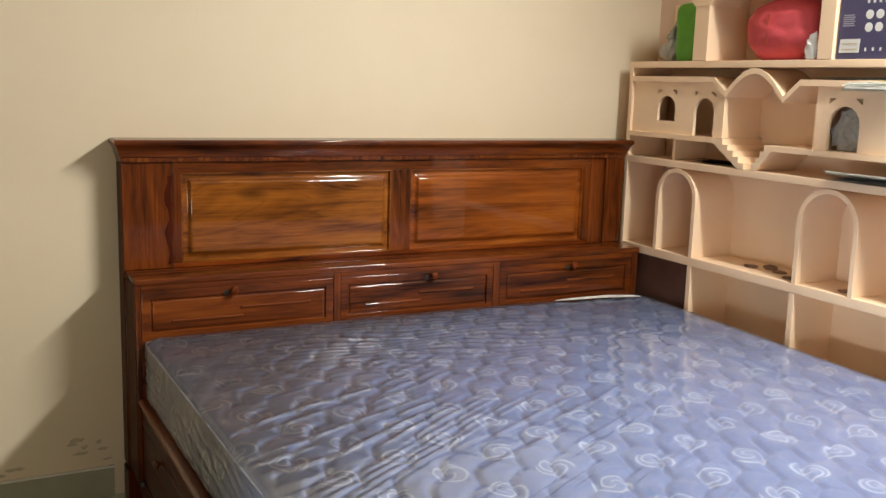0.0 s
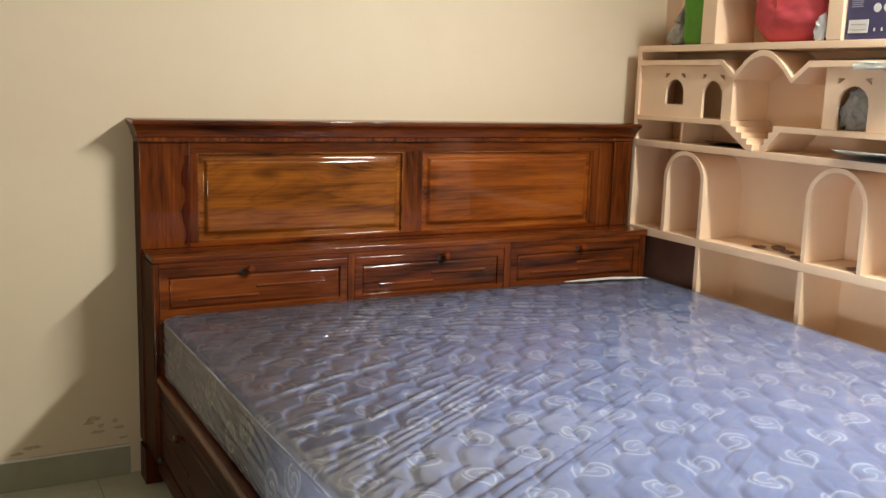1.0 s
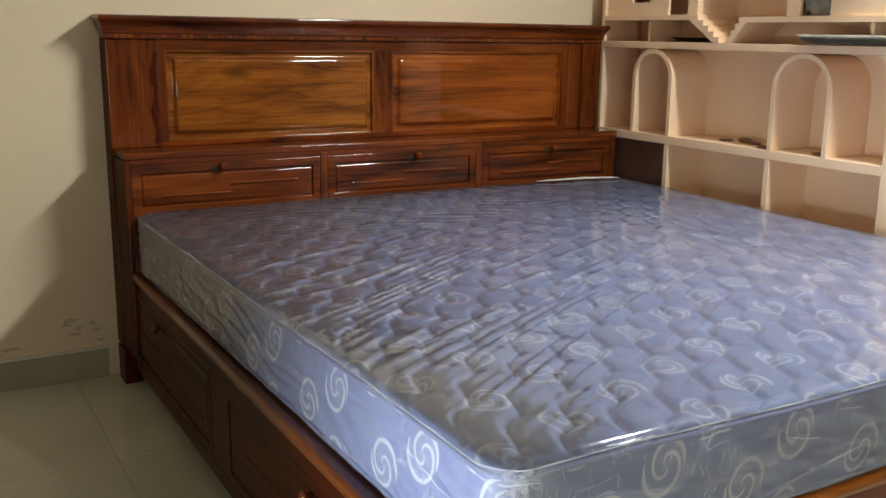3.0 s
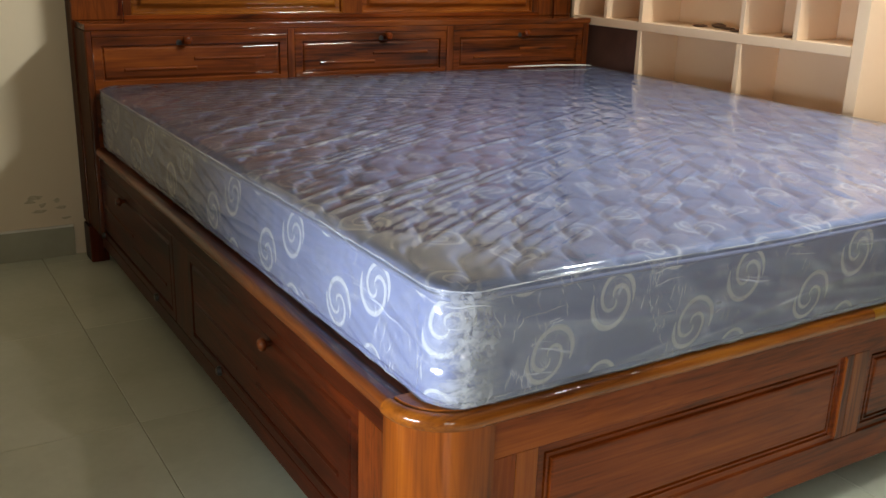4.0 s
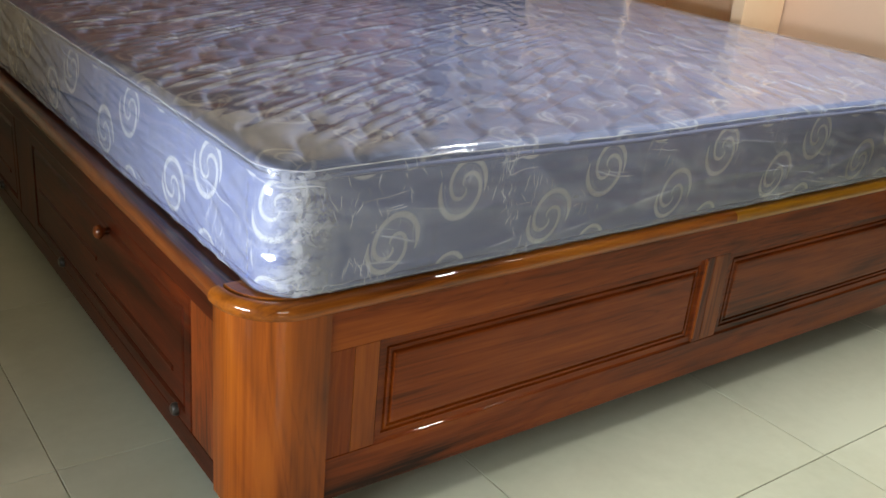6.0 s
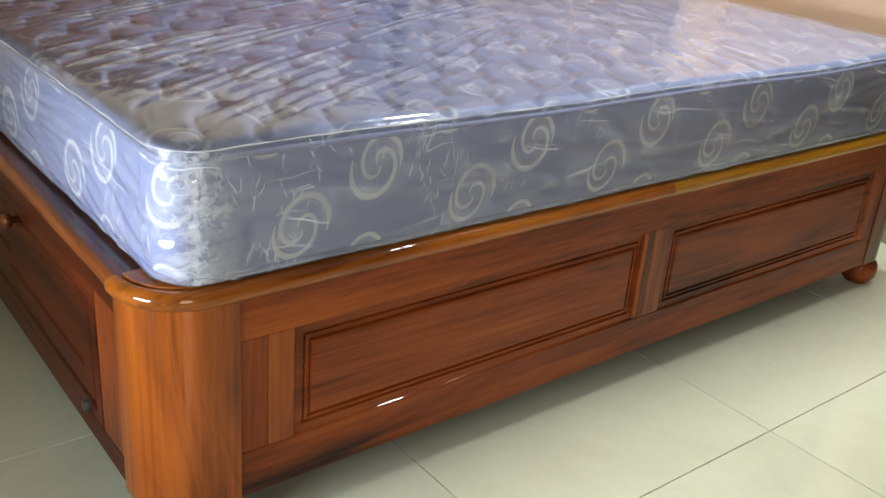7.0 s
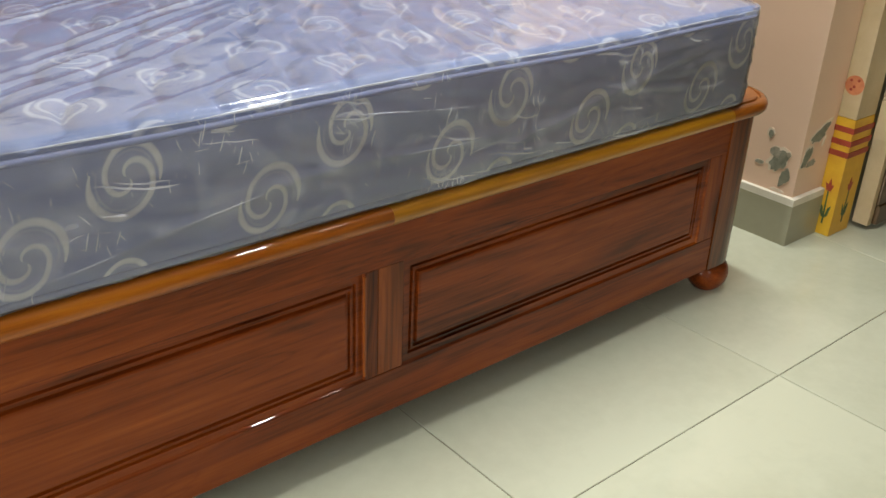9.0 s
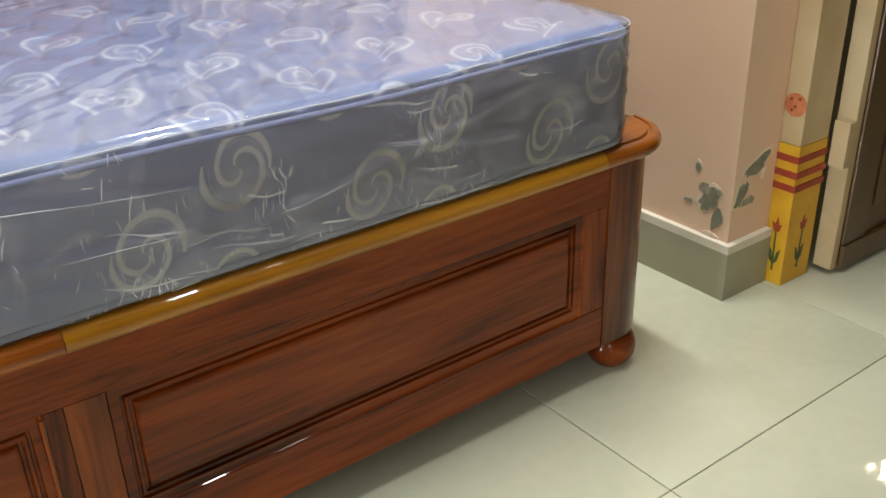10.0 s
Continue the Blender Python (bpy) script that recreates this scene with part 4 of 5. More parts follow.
def grid_top(step, height, inset=0.0):
    nx, ny = int(1.76 / step), int(2.0 / step)
    verts, uvs = [], []
    # finer rows where the front edge rolls over
    ys = [MY0 + inset + (MY1 - MY0 - 2 * inset) * j / ny for j in range(ny + 1)]
    ys = sorted([y for y in ys if not 0.0 <= y < 0.0115] + [0.0, 0.0008, 0.0018, 0.003, 0.0042, 0.0056, 0.0072, 0.0092])
    ny = len(ys) - 1
    for y in ys:
        x0, x1 = span(y)
        for i in range(nx + 1):
            x = x0 + inset + (x1 - x0 - 2 * inset) * i / nx
            verts.append((splay(x, y), y, height(x, y)))
            uvs.append((x, y))
    faces = [(j * (nx + 1) + i, j * (nx + 1) + i + 1, (j + 1) * (nx + 1) + i + 1, (j + 1) * (nx + 1) + i) for j in range(ny) for i in range(nx)]
    return verts, faces, uvs


def raw_part(name, verts, faces, uvs, mat, parent, label=""):
    me = bpy.data.meshes.new(name)
    me.from_pydata(verts, [], faces)
    if uvs:
        layer = me.uv_layers.new(name="UVMap")
        idx = np.empty(len(me.loops), np.int32)
        me.loops.foreach_get("vertex_index", idx)
        layer.data.foreach_set("uv", np.array(uvs, np.float32)[idx].ravel())
    me.materials.append(mat)
    me.shade_smooth()
    ob = new(name, me)
    ob.parent = parent
    ob.matrix_parent_inverse = Matrix.Translation(-parent.location)
    return tagged(ob, label)


def rim(x, y):
    """0 at the edge of the top, 1 a hand's width inside."""
    x0, x1 = span(y)
    return 1 - math.exp(-max(min(x - x0, x1 - x, y - MY0, MY1 - y), 0.0) / 0.012)


v, f, u = grid_top(0.0058, lambda x, y: top_height(x, y) + 0.0136 * quilt(x, y) * rim(x, y))
raw_part("quilted_top", v, f, u, QUILT, mattress, "quilted blue ticking with pale swirls")


def outline(n_arc=14, step=0.009):
    """The rounded rectangle, anticlockwise from the left front, as (x, y, nx, ny, length along)."""
    r, pts = MR, []
    for cx, cy, a0 in ((MX0 + r, MY0 + r, math.pi), (MX1 - r, MY0 + r, 1.5 * math.pi), (MX1 - r, MY1 - r, 0.0), (MX0 + r, MY1 - r, 0.5 * math.pi)):
        for i in range(n_arc + 1):
            a = a0 + math.pi / 2 * i / n_arc
            pts.append((cx + r * math.cos(a), cy + r * math.sin(a), math.cos(a), math.sin(a)))
    pts.append(pts[0])
    out, run = [], MX0 - 0.031
    for p, q in zip(pts, pts[1:]):
        length = math.hypot(q[0] - p[0], q[1] - p[1])
        k = max(1, int(length / step))
        for i in range(k):
            t = i / k
            out.append(tuple(a + (b - a) * t for a, b in zip(p, q)) + (run + length * t,))
        run += length
    return out, run


def band(profile, mat, name, label, wrinkle=None):
    pts, run = outline()
    verts, faces, uvs = [], [], []
    n = len(profile)
    for x, y, nx, ny, s in pts + [(*pts[0][:4], run)]:
        zz = top_height(min(max(x, MX0), MX1), min(max(y, MY0), MY1)) - MZ1
        for k, (o, z) in enumerate(profile):
            w = wrinkle(s, z, k / (n - 1)) if wrinkle else 0.0
            t = (z - MZ0) / (MZ1 - MZ0)
            verts.append((splay(x + nx * (o + w), y), y + ny * (o + w), z + zz * t))
            uvs.append((s if s < 3.9 + MY1 else -0.048 - 0.914 * y, z))
    rows = len(pts) + 1
    faces = [(i * n + k, (i + 1) * n + k, (i + 1) * n + k + 1, i * n + k + 1) for i in range(rows - 1) for k in range(n - 1)]
    return raw_part(name, verts, faces, uvs, mat, mattress, label)


B = [(-0.020, MZ0), (-0.006, MZ0 + 0.002), (-0.001, MZ0 + 0.010)] + [(0.004 * math.sin(math.pi * i / 10), MZ0 + 0.012 + (MZ1 - MZ0 - 0.020) * i / 10) for i in range(11)] + [(-0.001, MZ1 - 0.004), (-0.004, MZ1 + 0.002)]
band(B, BORDER, "border", "blue border ticking with large pale swirls")
pts, run = outline(10, 0.02)
for z, nm in ((MZ1 - 0.001, "top_piping"), (MZ0 + 0.008, "bottom_piping")):
    cu = bpy.data.curves.new(nm, "CURVE")
    cu.dimensions, cu.bevel_depth, cu.bevel_resolution = "3D", 0.0042, 2
    sp = cu.splines.new("POLY")
    sp.points.add(len(pts) - 1)
    for q, (x, y, nx, ny, s) in zip(sp.points, pts):
        t = (z - MZ0) / (MZ1 - MZ0)
        q.co = (splay(x + nx * 0.0005, y), y + ny * 0.0005, z + (top_height(x, y) - MZ1) * t, 1)
    sp.use_cyclic_u = True
    cu.materials.append(BORDER)
    ob = new(nm, cu)
    ob.parent = mattress
    ob.matrix_parent_inverse = Matrix.Translation(-mattress.location)


# clear film over it: pulled into long slanting creases
def crease(x, y):
    """Height of the film's folds above the quilting."""
    h = 0.0
    # slanting pleats over the near left half
    w1 = math.exp(-((x - 0.50) / 0.55) ** 4 - ((y - 0.74) / 0.72) ** 4)
    t = (-0.50 * x + 0.866 * y)
    l = (0.866 * x + 0.50 * y)
    k = t * 29.0 + 2.6 * noise.noise((l * 1.3, t * 5.0, 0.7))
    ridge = max(0.0, 1 - abs((k % 1.0) - 0.5) * 5.2)
    gate = 1.5 * max(0.0, noise.noise((l * 2.8, t * 17.0, 1.3)) + 0.30)
    h += w1 * 0.0040 * ridge * gate
    # pulled pleats towards the foot on the far half
    w2 = math.exp(-((x - 1.15) / 0.35) ** 2 - ((y - 0.14) / 0.13) ** 2)
    k2 = (x - 0.30 * y) * 17.0 + 1.5 * noise.noise((x * 2.0, y * 4.0, 5.0))
    h += w2 * 0.0012 * max(0.0, 1 - abs((k2 % 1.0) - 0.5) * 4.0)
    # cross folds near the head
    w3 = math.exp(-((x - 0.75) / 0.5) ** 2 - ((y - 1.70) / 0.28) ** 2)
    k3 = (y + 0.12 * x) * 26.0 + 1.6 * noise.noise((x * 3.0, y * 5.0, 9.0))
    h += w3 * 0.0035 * max(0.0, 1 - abs((k3 % 1.0) - 0.5) * 3.5)
    h += 0.0007 * noise.noise((x * 60, y * 35, 6.0)) * math.exp(-y / 0.06)
    h += 0.0005 * noise.noise((x * 16, y * 16, 2.0)) + 0.0012 * noise.noise((x * 5, y * 5, 4.0))
    return h


v, f, u = grid_top(0.0062, lambda x, y: top_height(x, y) + 0.0132 + rim(x, y) * 0.0022 + rim(x, y) ** 3 * (0.0018 * (quilt(x, y) - 0.8) + crease(x, y)), -0.0075)
raw_part("plastic_wrap", v, f, u, FILM, mattress, "clear creased plastic film")


# long taut creases across the side film: (from, to) along it and their heights
TAUT = [(0.10, 0.62, 0.535, 0.470), (0.40, 0.95, 0.425, 0.500), (0.62, 1.30, 0.490, 0.470), (0.80, 1.22, 0.560, 0.515),
        (1.05, 1.62, 0.430, 0.545), (1.28, 1.80, 0.530, 0.440), (0.22, 0.48, 0.420, 0.450), (-0.70, -0.08, 0.470, 0.520), (-1.40, -0.55, 0.540, 0.450)]


def side_folds(s, z, t):
    pulled = 0.0
    u = s if s < 3.9 + MY1 else s - 7.15
    for s0, s1, z0, z1 in TAUT:
        f = (u - s0) / (s1 - s0)
        if 0 < f < 1:
            d = z - (z0 + (z1 - z0) * f + 0.006 * noise.noise((u * 6, z0 * 50, 0)))
            pulled += 0.0042 * math.sin(math.pi * f) ** 0.7 * max(0.0, 1 - abs(d) / 0.008)
    a = 0.0018 * noise.noise((s * 7, z * 30, 1.0)) + 0.0011 * noise.noise((s * 22 + z * 40, z * 22, 6.0))
    k = (s * 1.1 + z * 9.0 + 0.5 * noise.noise((s * 3, z * 8, 2.0))) * 5.0
    # crushed and gathered round the foot corner
    c = math.exp(-((s - 0.03) / 0.075) ** 2) + math.exp(-((s + 0.10) / 0.05) ** 2 if s < 0 else -9.0)
    a += c * (0.0035 * noise.noise((s * 38, z * 30, 3.0)) + 0.0016 * noise.noise((s * 90, z * 90, 8.0)) + 0.010 * t * (1 - t))
    a += pulled
    if u < -0.45:
        a += 0.0026 * noise.noise((u * 24 + z * 30, z * 40, 4.0))
    a *= min(1.0, 6 * (1 - t))
    return 0.0075 * min(1.0, 4 * t * (1 - t) + 0.4 + 0.6 * t) + a + min(1.0, 6 * (1 - t)) * 0.0024 * max(0.0, 1 - abs((k % 1.0) - 0.5) * 5.0)


FB_ = [(-0.02, MZ0 - 0.0005), (0.0, MZ0 + 0.003)] + [(0.001, MZ0 + 0.006 + (MZ1 - MZ0 - 0.004) * i / 32) for i in range(33)] + [(0.0, MZ1 + 0.0130)]
band(FB_, SIDE_FILM, "side_wrap", "clear creased plastic film", side_folds)
# the crushed fold of the film along the upper edge
cu = bpy.data.curves.new("film_fold", "CURVE")
cu.dimensions, cu.bevel_depth, cu.bevel_resolution = "3D", 0.0014, 1
pts, run = outline(10, 0.009)
sp = cu.splines.new("POLY")
sp.points.add(len(pts) - 1)
for q, (x, y, nx, ny, s) in zip(sp.points, pts):
    o = 0.0072 + 0.0012 * noise.noise((s * 24, 0, 0))
    q.co = (splay(x + nx * o, y), y + ny * o, MZ1 + 0.0124 + (top_height(x, y) - MZ1) + 0.0014 * noise.noise((s * 15, 3, 0)), 1)
    q.radius = max(0.15, 0.75 + 0.9 * noise.noise((s * 11, 7, 0)))
sp.use_cyclic_u = True
cu.materials.append(FOLD)
ob = new("film_fold", cu)
ob.parent = mattress
ob.matrix_parent_inverse = Matrix.Translation(-mattress.location)
# thin pale cords that draw sharp glints along the taut folds
cu = bpy.data.curves.new("crease_glint", "CURVE")
cu.dimensions, cu.bevel_depth, cu.bevel_resolution = "3D", 0.0007, 1
for s0, s1, z0, z1 in TAUT:
    if s0 > 0:
        m = int((s1 - s0) / 0.012)
        sp = cu.splines.new("POLY")
        sp.points.add(m)
        for i, q in enumerate(sp.points):
            f = i / m
            u = s0 + (s1 - s0) * f
            zz = z0 + (z1 - z0) * f + 0.006 * noise.noise((u * 6, z0 * 50, 0))
            q.co = (u, -0.0125 - 0.0030 * math.sin(math.pi * f) - 0.0015 * noise.noise((u * 20, z0, 0)), zz, 1)
            q.radius = max(0.0, math.sin(math.pi * f) * (0.15 + 1.5 * noise.noise((u * 9, z0 * 30, 2))))
cu.materials.append(FOLD)
ob = new("crease_glint", cu)
ob.parent = mattress
ob.matrix_parent_inverse = Matrix.Translation(-mattress.location)
# white paper label under the film at the far head corner
part("paper_label", extruded([(1.50, 1.955), (1.58, 1.968), (1.74, 1.966), (1.84, 1.93), (1.86, 1.90), (1.80, 1.915), (1.70, 1.935), (1.58, 1.942)], lambda a, b, c: Vector((a, b, c)), 0.600, 0.6015), PAPER, mattress, "white paper maker's label")

# ---- wall shelf ----
SX, SB = 1.945, EAST - 0.0085    # front and back
SY0, SY1 = 0.785, 2.138
shelf = thing("wall_shelf", (2.05, 1.5, 0), "peach painted built-in display shelf with arches, beside the bed", "shelf")
FS = FACE_W(SX)


def board(name, y0, y1, z0, z1, front=SX, bev=0.003):
    return part(name, block(front, SB, y0, y1, z0, z1, bev), SHELF, shelf)


board("end_panel", SY0, SY0 + 0.042, 0.0, 1.492)
board("end_panel", SY1 + 0.0005, SY1 + 0.020, 0.744, 1.492)
board("end_panel", SY1 + 0.0005, SY1 + 0.020, 0.0, 0.385)
# the bay beside the headboard is closed with a brown board
part("bay_door", block(SX + 0.012, SX + 0.026, 1.7535, NORTH - 0.003, 0.3860, 0.7430, 0.002),
     paint("maroon_brown_paint", (0.125, 0.056, 0.038), (0.085, 0.038, 0.026), 0.5, 0.3, 6.0, 0.12), shelf, "maroon-brown painted board")
board("wall_filler", SY1 + 0.0205, NORTH - 0.002, 0.0, 1.485, SX + 0.12)
for z0, z1 in ((0.744, 0.776), (1.098, 1.124), (1.468, 1.492)):
    board("shelf_board", SY0 + 0.0425, SY1, z0, z1)
part("back_panel", block(SB + 0.0005, SB + 0.0065, SY0 + 0.0425, SY1, 0.0605, 1.7200, 0), SHELF, shelf)
board("top_board", SY0 + 0.0425, 1.808, 1.7205, 1.745)
board("plinth", SY0 + 0.0425, SY1, 0.0, 0.06, SX + 0.01)
board("lower_board", SY0 + 0.0425, SY1, 0.36, 0.385)
for y in (1.742, 1.256):
    for z0, z1 in ((0.0605, 0.3595), (0.3855, 0.7435)):
        board("divider", y - 0.011, y + 0.011, z0, z1)


def arch_outline(y0, y1, z0, z1, t=0.016, n=14):
    r = (y1 - y0) / 2
    c, zs = (y0 + y1) / 2, z1 - r
    outer = [(y0, z0)] + [(c - r * math.cos(math.pi * i / n), zs + r * math.sin(math.pi * i / n)) for i in range(n + 1)] + [(y1, z0)]
    ri = r - t
    inner = [(y1 - t, z0)] + [(c + ri * math.cos(math.pi * i / n), zs + ri * math.sin(math.pi * i / n)) for i in range(n + 1)] + [(y0 + t, z0)]
    return outer + inner


DEPTH = -(SB - SX)
for y0, y1 in ((1.735, 1.952), (1.028, 1.262)):
    part("arch", extruded(arch_outline(y0, y1, 0.7765, 1.0975), FS, 0.0, DEPTH), SHELF, shelf, "round-headed arch partition")
# rounded corner bracket at the near end
rr = 0.075
part("corner_bracket", extruded([(SY0 + 0.0425, 1.0975), (SY0 + 0.0425, 1.0975 - rr)] + [(SY0 + 0.0425 + rr * (1 - math.cos(math.pi / 2 * i / 8)), 1.0975 - rr + rr * math.sin(math.pi / 2 * i / 8)) for i in range(1, 9)], FS, 0.0, DEPTH), SHELF, shelf)


def stepped(ya, za, yb, zb, n, sgn):
    """Treads going down from (ya, za) to (yb, zb)."""
    out = []
    for i in range(n):
        y0, y1 = ya + (yb - ya) * i / n, ya + (yb - ya) * (i + 1) / n
        z1 = za + (zb - za) * (i + 1) / n
        out += [(y1, za + (zb - za) * i / n), (y1, z1)]
    return out


T = 0.018
left_stair = [(SY1, 1.222), (1.650, 1.222)] + stepped(1.650, 1.222, 1.515, 1.1245, 5, -1) + [(1.545, 1.1245), (1.668, 1.222 - T), (SY1, 1.222 - T)]
right_stair = [(SY0 + 0.0425, 1.212), (1.412, 1.212)] + stepped(1.412, 1.212, 1.480, 1.1245, 4, 1) + [(1.462, 1.1245), (1.396, 1.212 - T), (SY0 + 0.0425, 1.212 - T)]
part("stair_shelf", extruded(left_stair, FS, 0.0, DEPTH), SHELF, shelf, "shelf ending in a small flight of steps")
part("stair_shelf", extruded(right_stair, FS, 0.0, DEPTH), SHELF, shelf, "shelf ending in a small flight of steps")
board("divider", 1.900, 1.914, 1.1245, 1.2035, SX + 0.03)
board("divider", 0.925, 0.940, 1.1245, 1.1935, SX + 0.03)

# roof line with a gable arch between two valleys
def curve_up(y0, z0, y1, z1, n=7):
    return [(y0 + (y1 - y0) * i / n, z0 + (z1 - z0) * math.sin(math.pi / 2 * i / n)) for i in range(1, n + 1)]
roof = [(SY1, 1.436), (1.692, 1.436), (1.628, 1.386)] + curve_up(1.628, 1.386, 1.500, 1.4675) + [(1.500 - (1.500 - 1.368) * i / 7, 1.375 + (1.4675 - 1.375) * math.cos(math.pi / 2 * i / 7)) for i in range(1, 8)] + [(1.302, 1.430), (SY0 + 0.0425, 1.430)]
under = [(y, z - 0.020) for y, z in roof]
part("roof_shelf", extruded(roof + under[::-1], FS, 0.0, DEPTH), SHELF, shelf, "shelf with a curved gable and two valleys")


def hole(y0, y1, z0, z1, n=8):
    r = (y1 - y0) / 2
    zs = z1 - r
    return [(y0, z0), (y1, z0)] + [((y0 + y1) / 2 + r * math.cos(math.pi * i / n), zs + r * math.sin(math.pi * i / n)) for i in range(n + 1)]


def ears(y0, y1, z1):
    s = 0.022
    return [[(y0 - 0.004, z1 + 0.004), (y0 + s, z1 + 0.022), (y0 - 0.004, z1 + 0.024)], [(y1 + 0.004, z1 + 0.004), (y1 + 0.004, z1 + 0.024), (y1 - s, z1 + 0.022)]]


w1, w2, w3, w4 = (1.892, 1.992, 1.270, 1.364), (1.688, 1.790, 1.2235, 1.360), (1.073, 1.188, 1.214, 1.352), (0.862, 0.945, 1.262, 1.345)
part("house_front", extruded([(1.640, 1.2225), (SY1, 1.2225), (SY1, 1.4155), (1.700, 1.4155), (1.640, 1.372)], FS, -0.012, -0.024, [hole(*w1), *ears(*w1[:2], w1[3]), hole(*w2), *ears(*w2[:2], w2[3])]), SHELF, shelf, "front wall with arched windows")
part("house_front", extruded([(SY0 + 0.043, 1.2125), (1.240, 1.2125), (1.240, 1.4095), (SY0 + 0.043, 1.4095)], FS, -0.012, -0.024, [hole(*w3), *ears(*w3[:2], w3[3]), hole(*w4), *ears(*w4[:2], w4[3])]), SHELF, shelf, "front wall with arched windows")
board("house_side", 1.640, 1.654, 1.2225, 1.380, SX + 0.021)
board("house_side", 1.226, 1.240, 1.2125, 1.4095, SX + 0.021)
for y0, y1 in ((1.737, 1.808), (1.190, 1.248)):
    board("post", y0, y1, 1.4925, 1.7200)
    part("corbel", extruded([(y0 - 0.020, 1.7195), (y1 + 0.020, 1.7195), (y1 + 0.020, 1.705), (y1 + 0.0005, 1.685), (y0 - 0.0005, 1.685), (y0 - 0.020, 1.705)], FS, 0.004, DEPTH + 0.05), SHELF, shelf)

# ---- things on the shelf ----
def lumpy(centre, size, seed, amount=0.12, freq=2.2, power=2.6, sub=4):
    """A soft sack: a rounded box form with folds; its base is flat on the shelf."""
    bm = bmesh.new()
    bmesh.ops.create_icosphere(bm, subdivisions=sub, radius=1.0)
    for v in bm.verts:
        d = v.co.normalized()
        k = (abs(d.x) ** power + abs(d.y) ** power + abs(d.z) ** power) ** (-1 / power)
        k *= 1 + amount * noise.noise(d * freq + Vector((seed, 0, 0))) + amount * 0.5 * noise.noise(d * freq * 2.6 + Vector((0, seed, 0)))
        p = d * k
        p.z = max(p.z, -0.93)
        v.co = Vector((centre[0] + p.x * size[0], centre[1] + p.y * size[1], centre[2] + (p.z + 0.93) * size[2]))
    return bm


ZT = 1.4925
solid("green_bag", lumpy((2.045, 1.880, ZT), (0.075, 0.064, 0.112), 3.0, 0.05, 1.5, 7.0), GREENBAG, "bright green cloth shopping bag standing on the shelf", "bag")
def knotted_bag(centre, r, h, seed):
    """A thin crumpled bag, drawn up to a twisted neck."""
    bm = bmesh.new()
    rings, n = [], 28
    for j in range(19):
        t = j / 18
        rad = r * (math.sin(math.pi * min(1.0, t * 1.55 + 0.18)) ** 0.7 if t < 0.5 else 0.22 + 0.72 * max(0.0, 1 - (t - 0.38) * 2.1) ** 1.5)
        row = []
        for i in range(n):
            a = 2 * math.pi * i / n
            q = Vector((math.cos(a) * 2.2, math.sin(a) * 2.2, t * 3.0 + seed))
            k = 1 + 0.30 * noise.noise(q * 1.4) + 0.20 * noise.noise(q * 3.3)
            row.append(bm.verts.new((centre[0] + rad * k * math.cos(a), centre[1] + rad * k * math.sin(a) - 0.030 * t * t, centre[2] + h * t)))
        rings.append(row)
    for p, q in zip(rings, rings[1:]):
        for i in range(n):
            bm.faces.new((p[i], p[(i + 1) % n], q[(i + 1) % n], q[i]))
    bm.faces.new(rings[0][::-1])
    bm.faces.new(rings[-1])
    bmesh.ops.recalc_face_normals(bm, faces=bm.faces[:])
    return bm


solid("polythene_bag", knotted_bag((2.03, 2.004, ZT), 0.050, 0.185, 5.0), POLY, "crumpled greyish clear polythene bag, knotted, on the shelf", "plastic bag")
red = thing("red_bag", (2.04, 1.42, ZT), "bulging red cloth bag with zipped front on the shelf", "bag")
part("body", lumpy((2.045, 1.442, ZT), (0.090, 0.182, 0.108), 8.0, 0.08, 1.8, 2.3, 5), REDBAG, red)
part("handle", lumpy((2.03, 1.43, ZT + 0.175), (0.03, 0.075, 0.024), 2.0, 0.25, 2.0, 2.0, 3), REDBAG, red)
part("zip", block(1.953, 1.9585, 1.468, 1.472, ZT + 0.05, ZT + 0.15, 0.001), VERMILION, red)
solid("white_tag", lumpy((1.957, 1.278, ZT), (0.007, 0.024, 0.040), 4.0, 0.7, 2.6, 2.0, 3), WHITE, "small crumpled white cloth scrap on the shelf", "cloth scrap")
carton = thing("carton", (2.05, 1.02, ZT), "dark blue printed appliance carton with white label", "box")
part("box", block(1.958, 2.130, 0.840, 1.186, ZT, 1.717, 0.003), NAVY, carton)
FC = FACE_W(1.958)
part("label", extruded([(1.105, 1.512), (1.176, 1.512), (1.174, 1.552), (1.103, 1.552)], FC, 0.0, 0.0012), WHITE, carton, "white paper label")
for i in range(2):
    part("label_line", extruded([(1.112, 1.521 + i * 0.016), (1.166, 1.521 + i * 0.016), (1.166, 1.5235 + i * 0.016), (1.112, 1.5235 + i * 0.016)], FC, 0.0012, 0.0018), CREAM, carton)
for i in range(6):
    part("print_line", extruded([(1.128 + 0.003 * (i % 2), 1.590 + i * 0.0062), (1.170, 1.590 + i * 0.0062), (1.170, 1.5935 + i * 0.0062), (1.128 + 0.003 * (i % 2), 1.5935 + i * 0.0062)], FC, 0.0, 0.001), paint("pale_print_%s" % "abcdef"[i], (0.34, 0.33, 0.40), (0.28, 0.27, 0.34)), carton)
for a in (1.078, 1.043):
    for b in (1.585, 1.622):
        part("print_disc", lathe((1.958, a, b), "x-", [(0.0135, -0.001), (0.0135, 0.0008), (0.005, 0.0012)], 18), WHITE, carton)
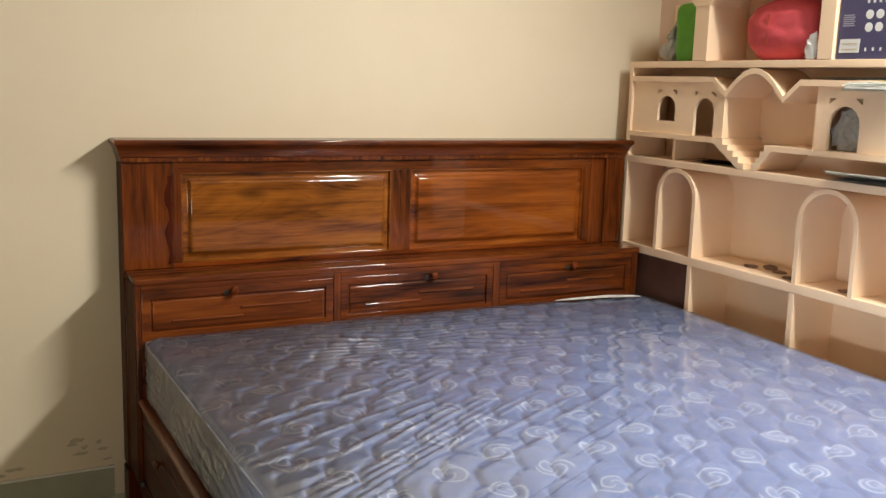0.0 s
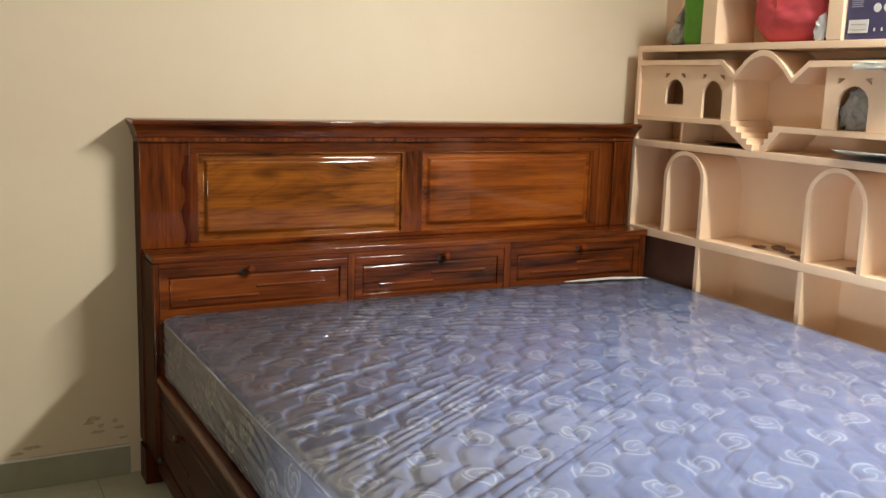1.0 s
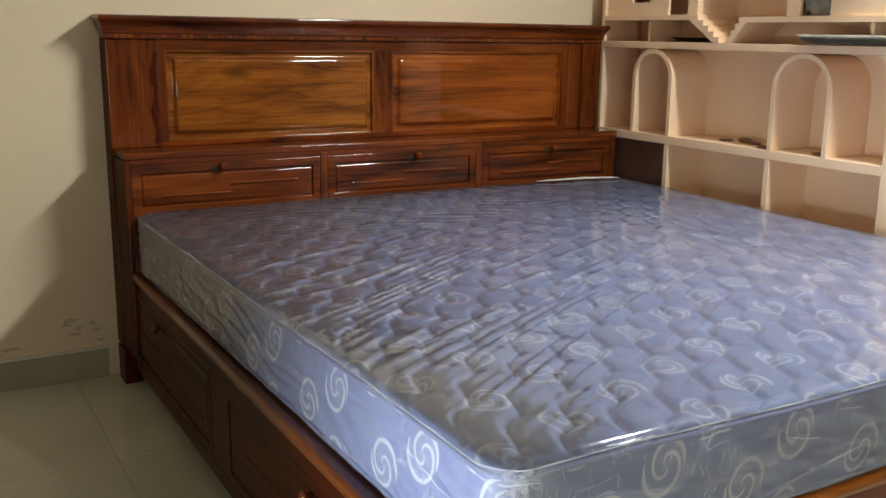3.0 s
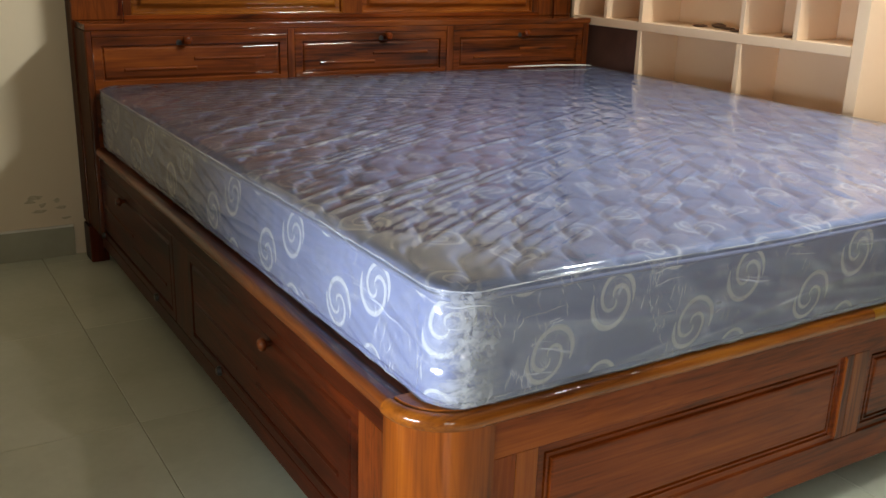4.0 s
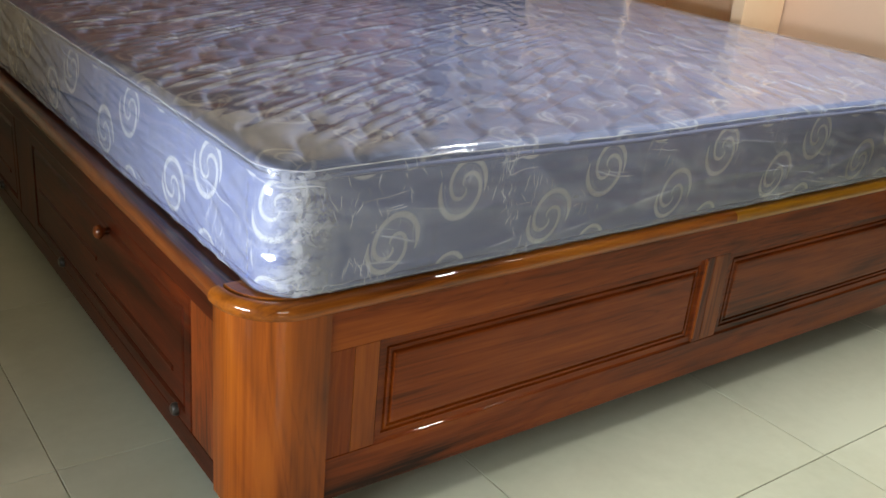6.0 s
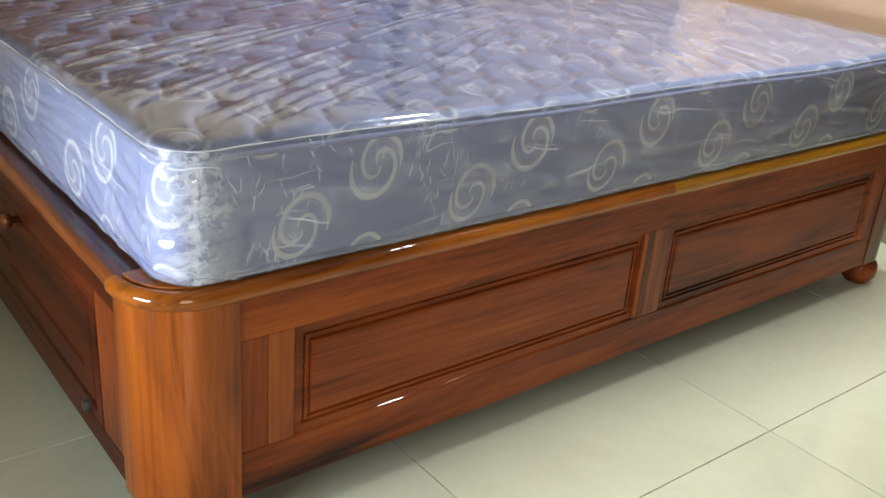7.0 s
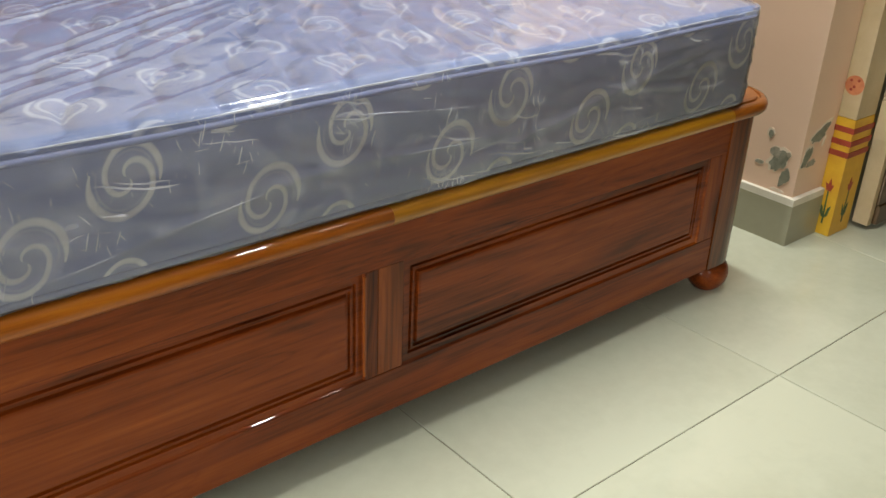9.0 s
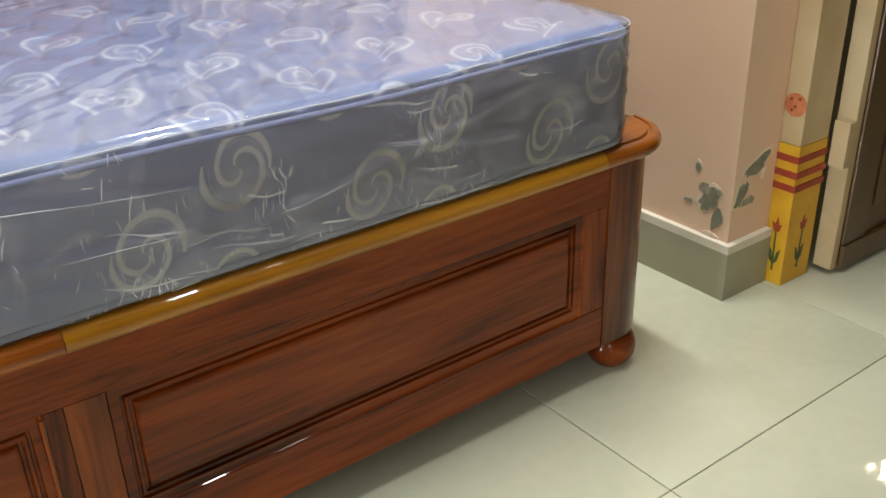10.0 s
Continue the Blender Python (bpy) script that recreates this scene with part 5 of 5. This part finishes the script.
for i in range(4):
    part("print_mark", extruded([(1.085 - i * 0.026, 1.516), (1.079 - i * 0.026, 1.516), (1.079 - i * 0.026, 1.526), (1.085 - i * 0.026, 1.526)], FC, 0.0, 0.001), WHITE, carton)
    part("print_mark", extruded([(1.090 - i * 0.020, 1.655), (1.082 - i * 0.020, 1.655), (1.082 - i * 0.020, 1.674), (1.090 - i * 0.020, 1.674)], FC, 0.0, 0.001), WHITE, carton)


def sheet(name, corners, z, curl, label, mat=PAPER, layers=4):
    """A small pile of paper sheets that droops over the edge."""
    pile = thing(name, (corners[0][0], corners[0][1], z), label, "papers")
    rnd = random.Random(len(label))
    for k in range(layers):
        nu, nv = 12, 8
        verts, faces = [], []
        sh = Vector((rnd.uniform(-0.01, 0.01), rnd.uniform(-0.02, 0.02), 0))
        for j in range(nv + 1):
            for i in range(nu + 1):
                u, v = i / nu, j / nv
                p = (Vector(corners[0]) * (1 - u) + Vector(corners[1]) * u) * (1 - v) + (Vector(corners[3]) * (1 - u) + Vector(corners[2]) * u) * v
                zz = z + 0.0025 + k * 0.0032 + curl * (v ** 3) * (0.4 + 0.3 * k) + 0.0015 * noise.noise((u * 4, v * 4, k))
                verts.append((p.x + sh.x, p.y + sh.y, zz))
        faces = [(j * (nu + 1) + i, j * (nu + 1) + i + 1, (j + 1) * (nu + 1) + i + 1, (j + 1) * (nu + 1) + i) for j in range(nv) for i in range(nu)]
        bm = bmesh.new()
        vs = [bm.verts.new(q) for q in verts]
        for q in faces:
            bm.faces.new([vs[i] for i in q])
        bmesh.ops.solidify(bm, geom=bm.faces[:], thickness=0.0012)
        part("sheet", bm, mat, pile)
    return pile


sheet("newspaper", [(2.10, 1.13), (2.10, 0.86), (1.905, 0.90), (1.898, 1.09)], 1.4305, -0.034, "folded newspapers drooping over the shelf edge")
sheet("magazine", [(2.08, 1.24), (2.08, 1.00), (1.985, 0.98), (1.965, 1.26)], 1.4305, 0.004, "flat grey magazine under the upper shelf", layers=2)
sheet("paper_pile", [(2.09, 1.17), (2.09, 0.86), (1.920, 0.86), (1.905, 1.16)], 1.1245, 0.010, "loose white papers on the middle shelf", layers=5)
sheet("dark_folder", [(2.08, 1.83), (2.08, 1.60), (1.985, 1.60), (1.975, 1.80)], 1.1245, 0.008, "dark plastic folder lying on the shelf", BLACK, 3)
solid("foil_parcel", lumpy((2.00, 1.136, 1.2125), (0.022, 0.062, 0.066), 6.0, 0.35, 2.8, 2.0), POLY, "grey foil parcel behind the small window", "parcel")
for i, (y, x) in enumerate(((1.52, 2.03), (1.46, 2.06), (1.40, 2.04), (1.31, 1.99), (1.09, 2.00))):
    solid("debris", lumpy((x, y, 0.7762), (0.022, 0.026, 0.004 + 0.004 * (i == 1)), 10.0 + i, 0.4, 2.5, 2.0, 3), SCRAP, "brown dry scrap lying on the shelf", "debris", group="scraps on the shelf")

# ---- tube light on the east wall ----
tube = thing("tube_light", (2.10, 0.20, 2.38), "white batten tube light on the wall", "lamp")
part("batten", block(1.845, EAST - 0.001, -0.42, 0.82, 2.350, 2.410, 0.004), WHITE, tube)
for y in (-0.40, 0.80):
    part("holder", block(1.775, 1.8445, y - 0.012, y + 0.012, 2.360, 2.400, 0.004), WHITE, tube)

# ---- lamp in the room behind ----
lamp = thing("ceiling_lamp", (5.30, 1.05, 2.70), "small ceiling lamp with five lit bulbs", "lamp")
part("canopy", lathe((5.30, 1.05, 2.72), "z", [(0.11, 0.0), (0.12, 0.02), (0.06, 0.05), (0.015, 0.06), (0.015, 0.18)], 24), CREAM, lamp)
for a, r in ((0, 0), (0.4, 0.07), (2.0, 0.07), (3.6, 0.07), (5.1, 0.07)):
    part("bulb", lathe((5.30 + r * math.cos(a), 1.05 + r * math.sin(a), 2.69), "z", [(0.006, 0.0), (0.013, 0.006), (0.014, 0.016), (0.008, 0.030)], 12), LED, lamp, "lit white bulb")

# ---- floor tiles ----
g = 0.0006
bmt = block(g, 0.6 - g, g, 0.6 - g, -0.0029, 0.0, 0.0012, 1)
tile_mesh = bpy.data.meshes.new("tile")
bmt.to_mesh(tile_mesh)
bmt.free()
tile_mesh.materials.append(TILE)
for i in range(-4, 11):
    for j in range(-5, 6):
        t = new("tile", tile_mesh)
        t.parent = floor
        t.location = (-0.148 + 0.6 * i, -0.25 + 0.6 * j, 0.0)
